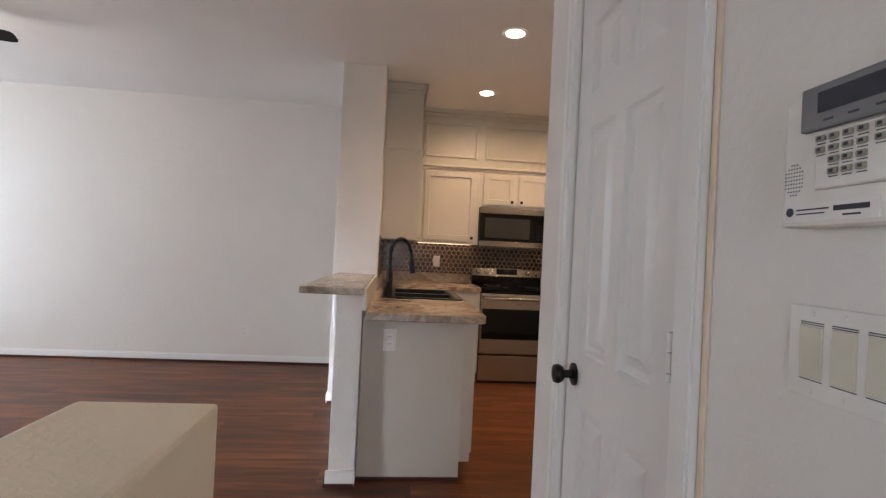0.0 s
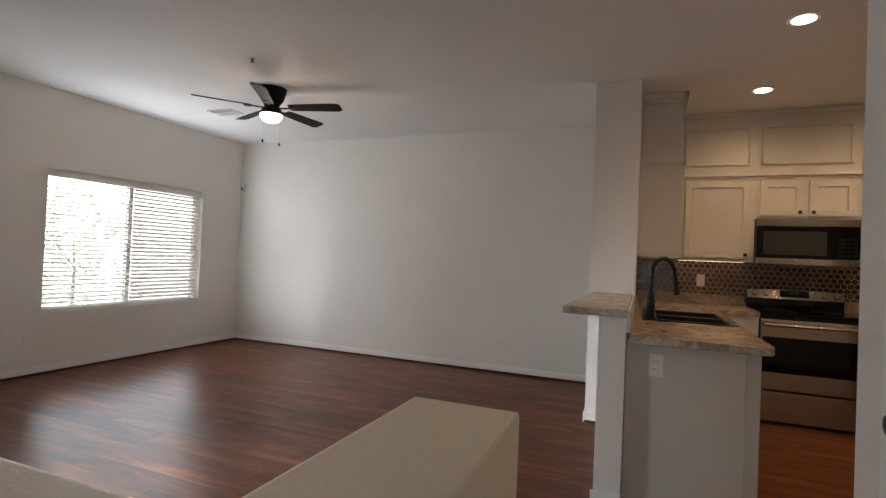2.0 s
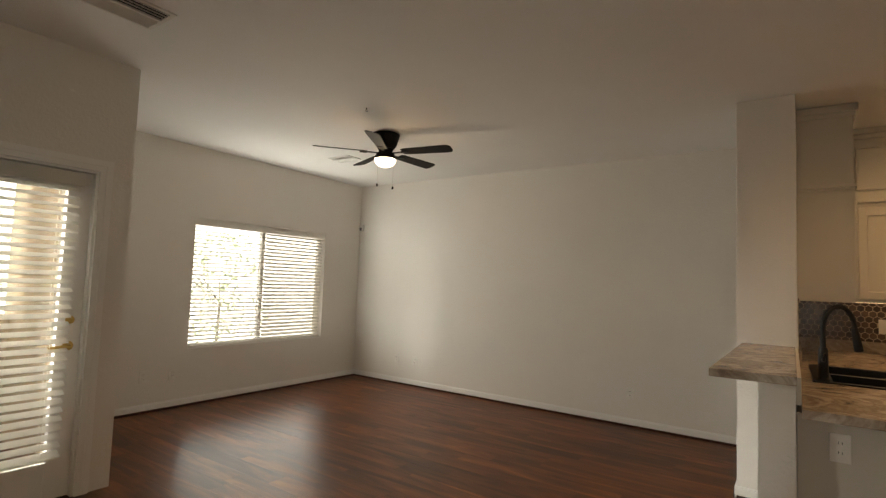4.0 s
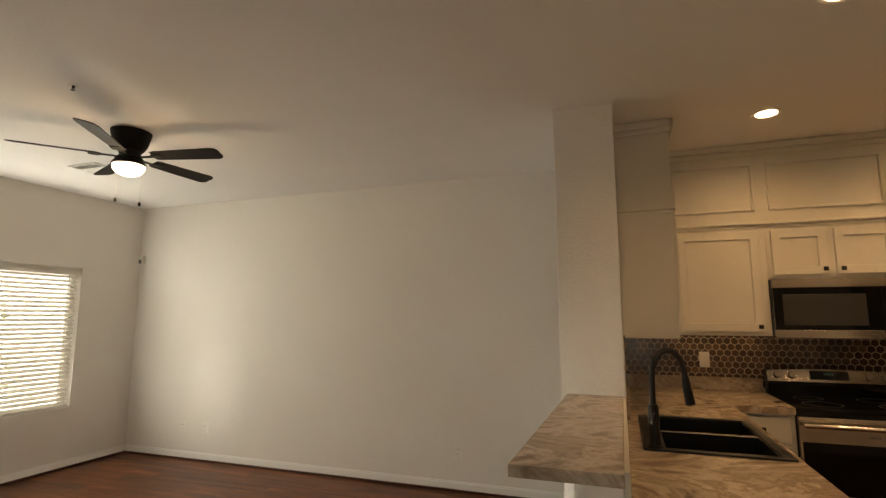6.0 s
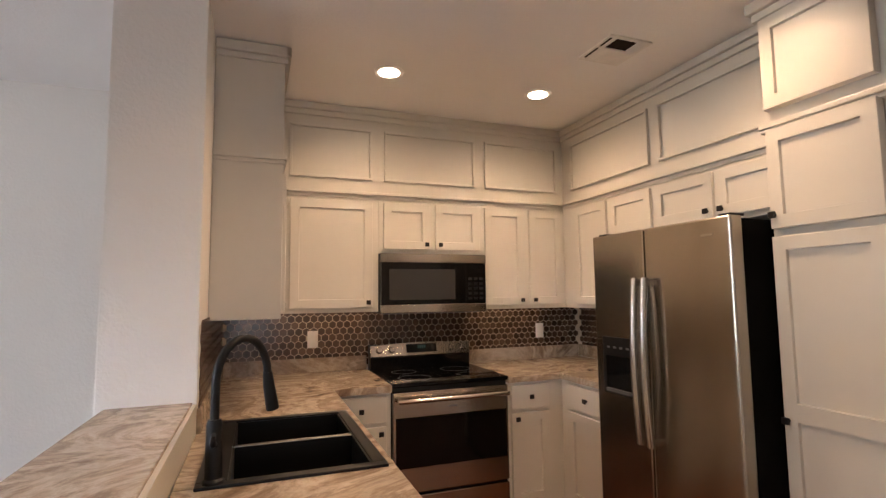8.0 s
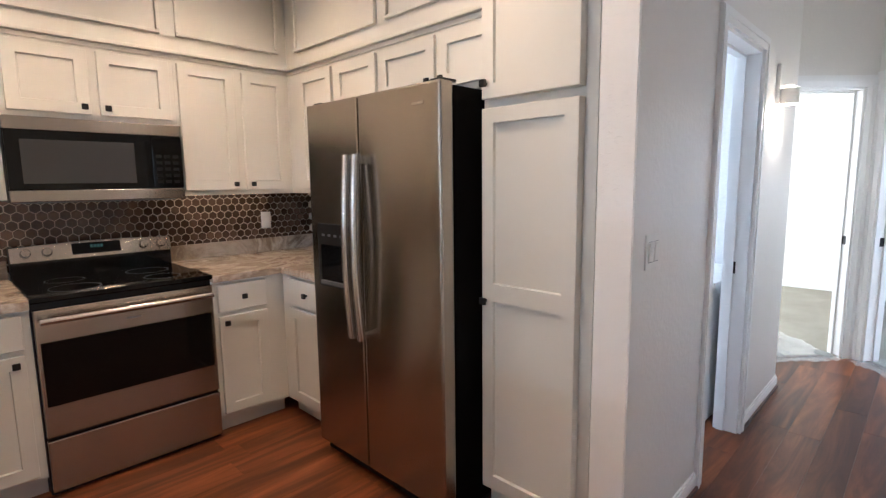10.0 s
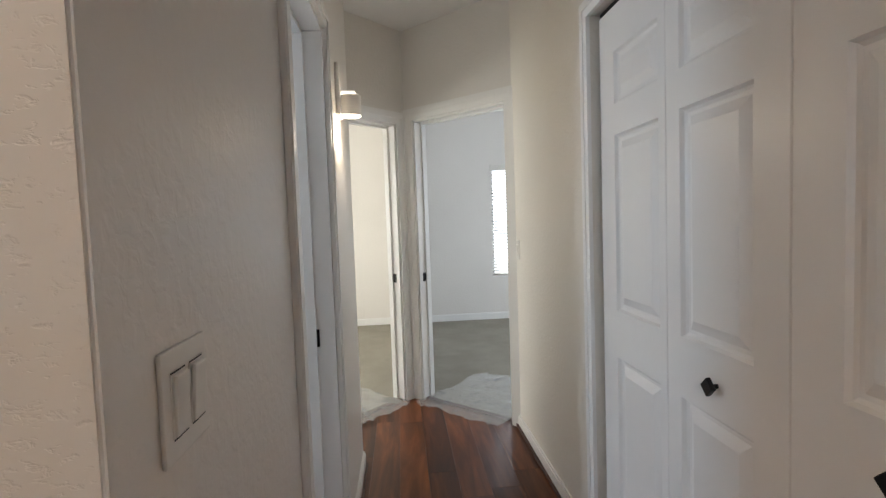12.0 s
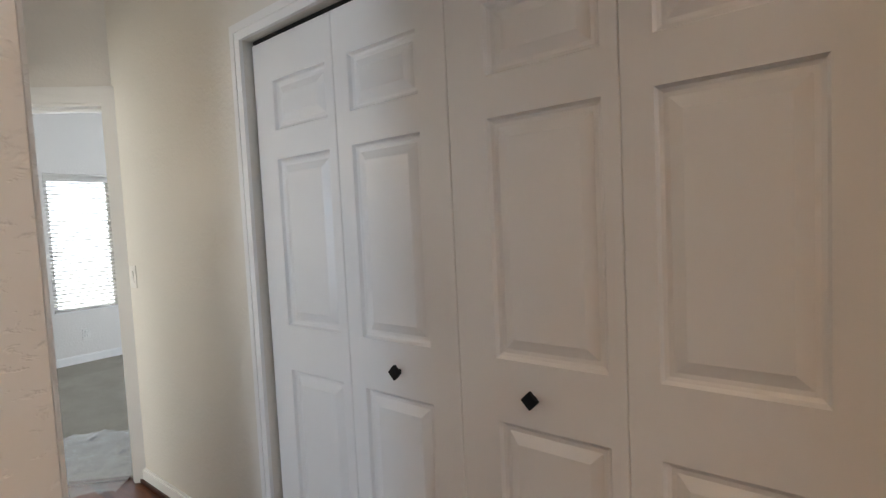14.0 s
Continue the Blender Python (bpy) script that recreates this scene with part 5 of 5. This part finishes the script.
# ceiling fan
cx, cy = -2.20, 3.70
fan = thing("ceiling_fan", (cx, cy, C), "black five-blade hugger ceiling fan with lit bowl lamp", "ceiling fan")
part("canopy", lathe([(0, 0), (0.125, 0), (0.122, -0.02), (0.100, -0.10), (0.075, -0.135), (0, -0.14)], (cx, cy, C - 0.001), 36), M_FAN, fan, "", True)
part("motor", lathe([(0, -0.139), (0.070, -0.139), (0.062, -0.165), (0.085, -0.185), (0.085, -0.20), (0.05, -0.21), (0, -0.21)], (cx, cy, C - 0.001), 36), M_FAN, fan, "", True)
part("lamp_fitter", lathe([(0, -0.208), (0.095, -0.208), (0.105, -0.225), (0.100, -0.232), (0, -0.233)], (cx, cy, C - 0.001), 36), M_FAN, fan, "", True)
part("lamp_bowl", lathe([(0, -0.2335), (0.098, -0.2335), (0.094, -0.262), (0.072, -0.288), (0.040, -0.302), (0, -0.306)], (cx, cy, C - 0.001), 36), M_BULBFAN, fan, "lit frosted glass bowl", True)
for k in range(5):
    m = Matrix.Translation((cx, cy, C - 0.172)) @ pose(0, 0, 0, 0, 0, 72 * k + 13)
    outline = [(0.17, -0.045), (0.20, -0.052), (0.60, -0.066), (0.635, -0.058), (0.65, -0.035), (0.65, 0.035), (0.635, 0.058), (0.60, 0.066), (0.20, 0.052), (0.17, 0.045)]
    bl = part("blade", moved(moved(prism(outline, -0.003, 0.003, 0.001), pose(0, 0, 0, -13, 0, 0)), m), M_FAN, fan, "black fan blade")
    part("blade_iron", moved(joined(block(0.06, -0.016, -0.010, 0.20, 0.016, -0.004, 0.002), block(0.17, -0.035, -0.0105, 0.235, 0.035, -0.0045, 0.002)), m), M_FAN, bl)
for dx, dy, ln in ((0.05, 0.06, 0.26), (-0.06, -0.03, 0.24)):
    chain = part("pull_chain", rod((cx + dx, cy + dy, C - 0.22), (cx + dx, cy + dy, C - 0.22 - ln), 0.0008, 6), M_KEY, fan, "thin grey pull chain")
    part("fob", rod((cx + dx, cy + dy, C - 0.22 - ln), (cx + dx, cy + dy, C - 0.245 - ln), 0.008, 12), M_FAN, chain, "dark round fob")
lamp = new("fan_lamp", bpy.data.lights.new("fan_lamp", "POINT"))
lamp.data.energy, lamp.data.color, lamp.data.shadow_soft_size = 6.0, (1.0, 0.82, 0.62), 0.09
lamp.location = (cx, cy, C - 0.40)

# hall wall lamp
hx, hz = 4.97, 1.84
sc = thing("wall_lamp", (hx, YH, hz), "small lit wall lamp with frosted glass on the hall wall", "wall lamp")
part("back_plate", block(hx - 0.055, YH - 0.020, hz - 0.05, hx + 0.055, YH - 0.0005, hz + 0.17, 0.006), M_PLATE, sc)
part("arm", block(hx - 0.02, YH - 0.08, hz + 0.040, hx + 0.02, YH - 0.02, hz + 0.060, 0.003), M_PLATE, sc)
part("drum_shade", lathe([(0.044, 0), (0.047, 0), (0.047, 0.085), (0.044, 0.085), (0.044, 0)], (hx, YH - 0.055, hz - 0.045), 32), M_PLATE, sc, "white drum shade", True)
for zz in (-0.002, 0.081):
    part("glass_disc", lathe([(0, 0), (0.0435, 0), (0.0435, 0.006), (0, 0.006)], (hx, YH - 0.055, hz - 0.045 + zz), 32), M_SCONCE, sc, "lit frosted glass disc")
sl = new("hall_lamp", bpy.data.lights.new("hall_lamp", "POINT"))
sl.data.energy, sl.data.color, sl.data.shadow_soft_size = 2.6, (1.0, 0.80, 0.56), 0.06
sl.location = (hx, YH - 0.09, hz - 0.12)

# strip lights under the wall cabinets
for x0, x1 in ((1.26, 1.84), (2.68, 3.28)):
    o = thing("under_cabinet_light", ((x0 + x1) / 2, 5.55, UB), "slim under-cabinet strip light, lit warm", "strip light", "under-cabinet lights")
    part("housing", block(x0, 5.58, UB - 0.0025, x1, 5.66, UB - 0.0005), M_PLATE, o)
    part("diffuser", block(x0 + 0.01, 5.588, UB - 0.0045, x1 - 0.01, 5.652, UB - 0.0026), M_STRIP, o, "glowing diffuser")

# bathroom vanity, then area lamps added in unseen wall openings to brighten these rooms
bath = thing("vanity_cabinet", (4.9, 3.6, 0), "white bathroom vanity with a pale top", "cabinet")
part("body", block(4.62, 3.12, 0.0, 5.30, 4.30, 0.79, 0.003), M_TRIM, bath)
part("top", block(4.60, 3.10, 0.791, 5.32, 4.32, 0.825, 0.004), M_PLATE, bath, "pale vanity top")
for nm, x, z, w, h, e, col in (("bath_daylight", 4.30, 1.475, 0.70, 1.05, 27.0, (0.80, 0.90, 1.0)), ("bedroom_daylight", 7.30, 1.30, 1.60, 1.40, 66.0, (1.0, 0.94, 0.80))):
    l = new(nm, bpy.data.lights.new(nm, "AREA"))
    l.data.shape, l.data.energy, l.data.size, l.data.size_y, l.data.color = "RECTANGLE", e, w - 0.02, h - 0.02, col
    l.matrix_world = look((x, 5.80, z), (x, 3.0, z))
# second bedroom lamp, added behind an unseen opening in the south wall
l = new("bedroom_fill_south", bpy.data.lights.new("bedroom_fill_south", "AREA"))
l.data.shape, l.data.energy, l.data.size, l.data.size_y, l.data.color = "RECTANGLE", 46.0, 1.48, 1.38, (0.90, 0.95, 1.0)
l.matrix_world = look((7.65, -1.46, 1.3), (7.65, 2.0, 1.3))

# plastic film laid at the bedroom doors
def film(name, m, w, d, seed):
    rnd = random.Random(seed)
    bm = bmesh.new()
    nx, ny = 52, 36
    g = [[None] * (ny + 1) for _ in range(nx + 1)]
    for i in range(nx + 1):
        for j in range(ny + 1):
            u, v = i / nx, j / ny
            z = 0.018 + 0.034 * abs(noise.noise((u * 9 + v * 3 + seed, v * 2.0, 0))) + 0.014 * noise.noise((u * 24, v * 7, seed))
            g[i][j] = bm.verts.new((u * w + 0.03 * noise.noise((v * 6, seed, 1)), v * d + 0.04 * noise.noise((u * 5, seed, 3)), max(z, 0.017)))
    for i in range(nx):
        for j in range(ny):
            bm.faces.new((g[i][j], g[i + 1][j], g[i + 1][j + 1], g[i][j + 1]))
    bmesh.ops.transform(bm, matrix=m, verts=bm.verts)
    return single(name, bm, M_FILM, "crumpled clear plastic film laid over the carpet at the door", "plastic sheet", "protective films", True)


film("plastic_sheet", DR @ pose(0.115, -0.12, 0), 0.72, 0.88, 3)
film("plastic_sheet", DL @ pose(0.815, 0.10, 0, 0, 0, 180), 0.69, 0.82, 7)
for m, nm in ((DR, "threshold_right"), (DL, "threshold_left")):
    yy = (0.02, 0.06) if m is DR else (-0.06, -0.02)
    structure(nm, moved(block(0.10, yy[0], 0.006, 0.83, yy[1], 0.018, 0.003), m), M_SUB, "dark threshold strip at the carpet edge", "threshold")

# ---- floor planks ----
PLW, PLL = 0.150, 1.22


def plank_mesh():
    bm = bmesh.new()
    w, l, c = PLW - 0.0003, PLL - 0.0003, 0.0004
    lo = [bm.verts.new((x, y, -0.006)) for x, y in ((0, 0), (l, 0), (l, w), (0, w))]
    mid = [bm.verts.new((x, y, 0.0053)) for x, y in ((0, 0), (l, 0), (l, w), (0, w))]
    top = [bm.verts.new((x, y, 0.006)) for x, y in ((c, c), (l - c, c), (l - c, w - c), (c, w - c))]
    for a, b in ((lo, mid), (mid, top)):
        for i in range(4):
            k = (i + 1) % 4
            bm.faces.new((a[i], a[k], b[k], b[i]))
    bm.faces.new(top)
    bmesh.ops.recalc_face_normals(bm, faces=bm.faces)
    return bm


floor = structure("floor", block(XW - 0.1, -1.5, -0.0038, 6.7, 5.8, -0.002), M_SUB, "dark red-brown wood-look plank floor", "floor")
bmp = plank_mesh()
me_plank = bpy.data.meshes.new("plank")
bmp.to_mesh(me_plank)
bmp.free()
me_plank.materials.append(M_PLANK)
rp = random.Random(11)
near, rest = [], []
row = 0
y = -1.45
while y < 5.75:
    x = XW - 0.1 - rp.uniform(0, PLL)
    while x < 6.45:
        xc, yc = x + PLL / 2, y + PLW / 2
        solid = (xc > 3.8 and yc > 3.1 and xc < 5.4) or (xc > 1.7 and yc < 1.75) or (xc > 5.5 and abs(yc - AY) > 1.1) or yc < -0.4
        inside = (xc < 1.0 and yc > 0.6) or (1.0 <= xc and yc > 1.8)
        if not solid:
            (near if inside and len(near) < 300 else rest).append((x, y))
        elif xc < 4.9 and yc > 3.0 and yc < 5.7:
            rest.append((x, y))
        x += PLL
    y += PLW
for x, y in near:
    p = new("plank", me_plank)
    p.parent = floor
    p.location = (x, y, 0)
vs, fs = [], []
for x, y in rest:
    b = len(vs)
    vs += [(v.co.x + x, v.co.y + y, v.co.z) for v in me_plank.vertices]
    fs += [[b + i for i in f.vertices] for f in me_plank.polygons]
mr = bpy.data.meshes.new("planks_rest")
mr.from_pydata(vs, [], fs)
mr.materials.append(M_PLANK)
pr = new("planks_rest", mr)
pr.parent = floor
pr["kind"] = "stuff"

# ---- hexagon tiles of the backsplash ----
HWD, HHT = 0.0475, 0.0548     # tile width and height
GAP = 0.0042


def hex_mesh():
    bm = bmesh.new()
    a, h = HWD / 2, HHT / 2
    q = h * 0.5
    out = [(-a, -q), (0, -h), (a, -q), (a, q), (0, h), (-a, q)]
    back = [bm.verts.new((x, 0.0, z)) for x, z in out]
    front = [bm.verts.new((x * 0.95, -0.0045, z * 0.92)) for x, z in out]
    for i in range(6):
        k = (i + 1) % 6
        bm.faces.new((back[i], back[k], front[k], front[i]))
    bm.faces.new(front)
    bmesh.ops.recalc_face_normals(bm, faces=bm.faces)
    return bm


bmh = hex_mesh()
me_hex = bpy.data.meshes.new("tile")
bmh.to_mesh(me_hex)
bmh.free()
me_hex.materials.append(M_TILE)
Z0, Z1 = 1.013, UB - 0.001
splash = structure("backsplash", joined(block(0.8975, YK - 0.0055, 0.925, XE, YK - 0.0008, Z1 + 0.0), block(XE - 0.0055, 4.49, 1.0125, XE - 0.0008, YK - 0.006, Z1),
                                        block(0.8968, 4.272, 1.0125, 0.9015, YK - 0.006, Z1)), M_GROUT, "pale grout bed of the kitchen backsplash", "backsplash")
pitch_x = HWD + GAP
pitch_z = HHT * 0.75 + GAP * 0.87
spots = []
row = 0
z = Z0 - 2 * pitch_z
while z < Z1 - 0.004:
    x = 0.925 + (pitch_x / 2 if row % 2 else 0)
    while x < XE - 0.02:
        low = 0.935 if 1.88 < x < 2.62 else Z0
        hidden = (abs(x - 1.485) < 0.02 and abs(z - 1.14) < 0.035) or (abs(x - 3.31) < 0.02 and abs(z - 1.14) < 0.035)
        if z > low - HHT / 2 + 0.002 and not hidden:
            spots.append(Matrix.Translation((x, YK - 0.0054, z)))
        x += pitch_x
    y = 4.31 + (pitch_x / 2 if row % 2 else 0)
    while y < YK - 0.035:
        if z > Z0 - HHT / 2 + 0.002:
            spots.append(facing(0.9014, y, z, "E"))
            if y > 4.53:
                spots.append(facing(XE - 0.0054, y, z, "W"))
        y += pitch_x
    z += pitch_z
    row += 1
main = [m for m in spots if abs(m.translation.y - (YK - 0.0054)) < 1e-4]
side = [m for m in spots if abs(m.translation.y - (YK - 0.0054)) >= 1e-4]
for m in main[:300]:
    t_ = new("tile", me_hex)
    t_.parent = splash
    t_.matrix_basis = m
vs, fs = [], []
for m in main[300:] + side:
    b = len(vs)
    vs += [m @ v.co for v in me_hex.vertices]
    fs += [[b + i for i in f.vertices] for f in me_hex.polygons]
mt_ = bpy.data.meshes.new("tiles_rest")
mt_.from_pydata(vs, [], fs)
mt_.materials.append(M_TILE)
tr_ = new("tiles_rest", mt_)
tr_.parent = splash
tr_["kind"] = "stuff"
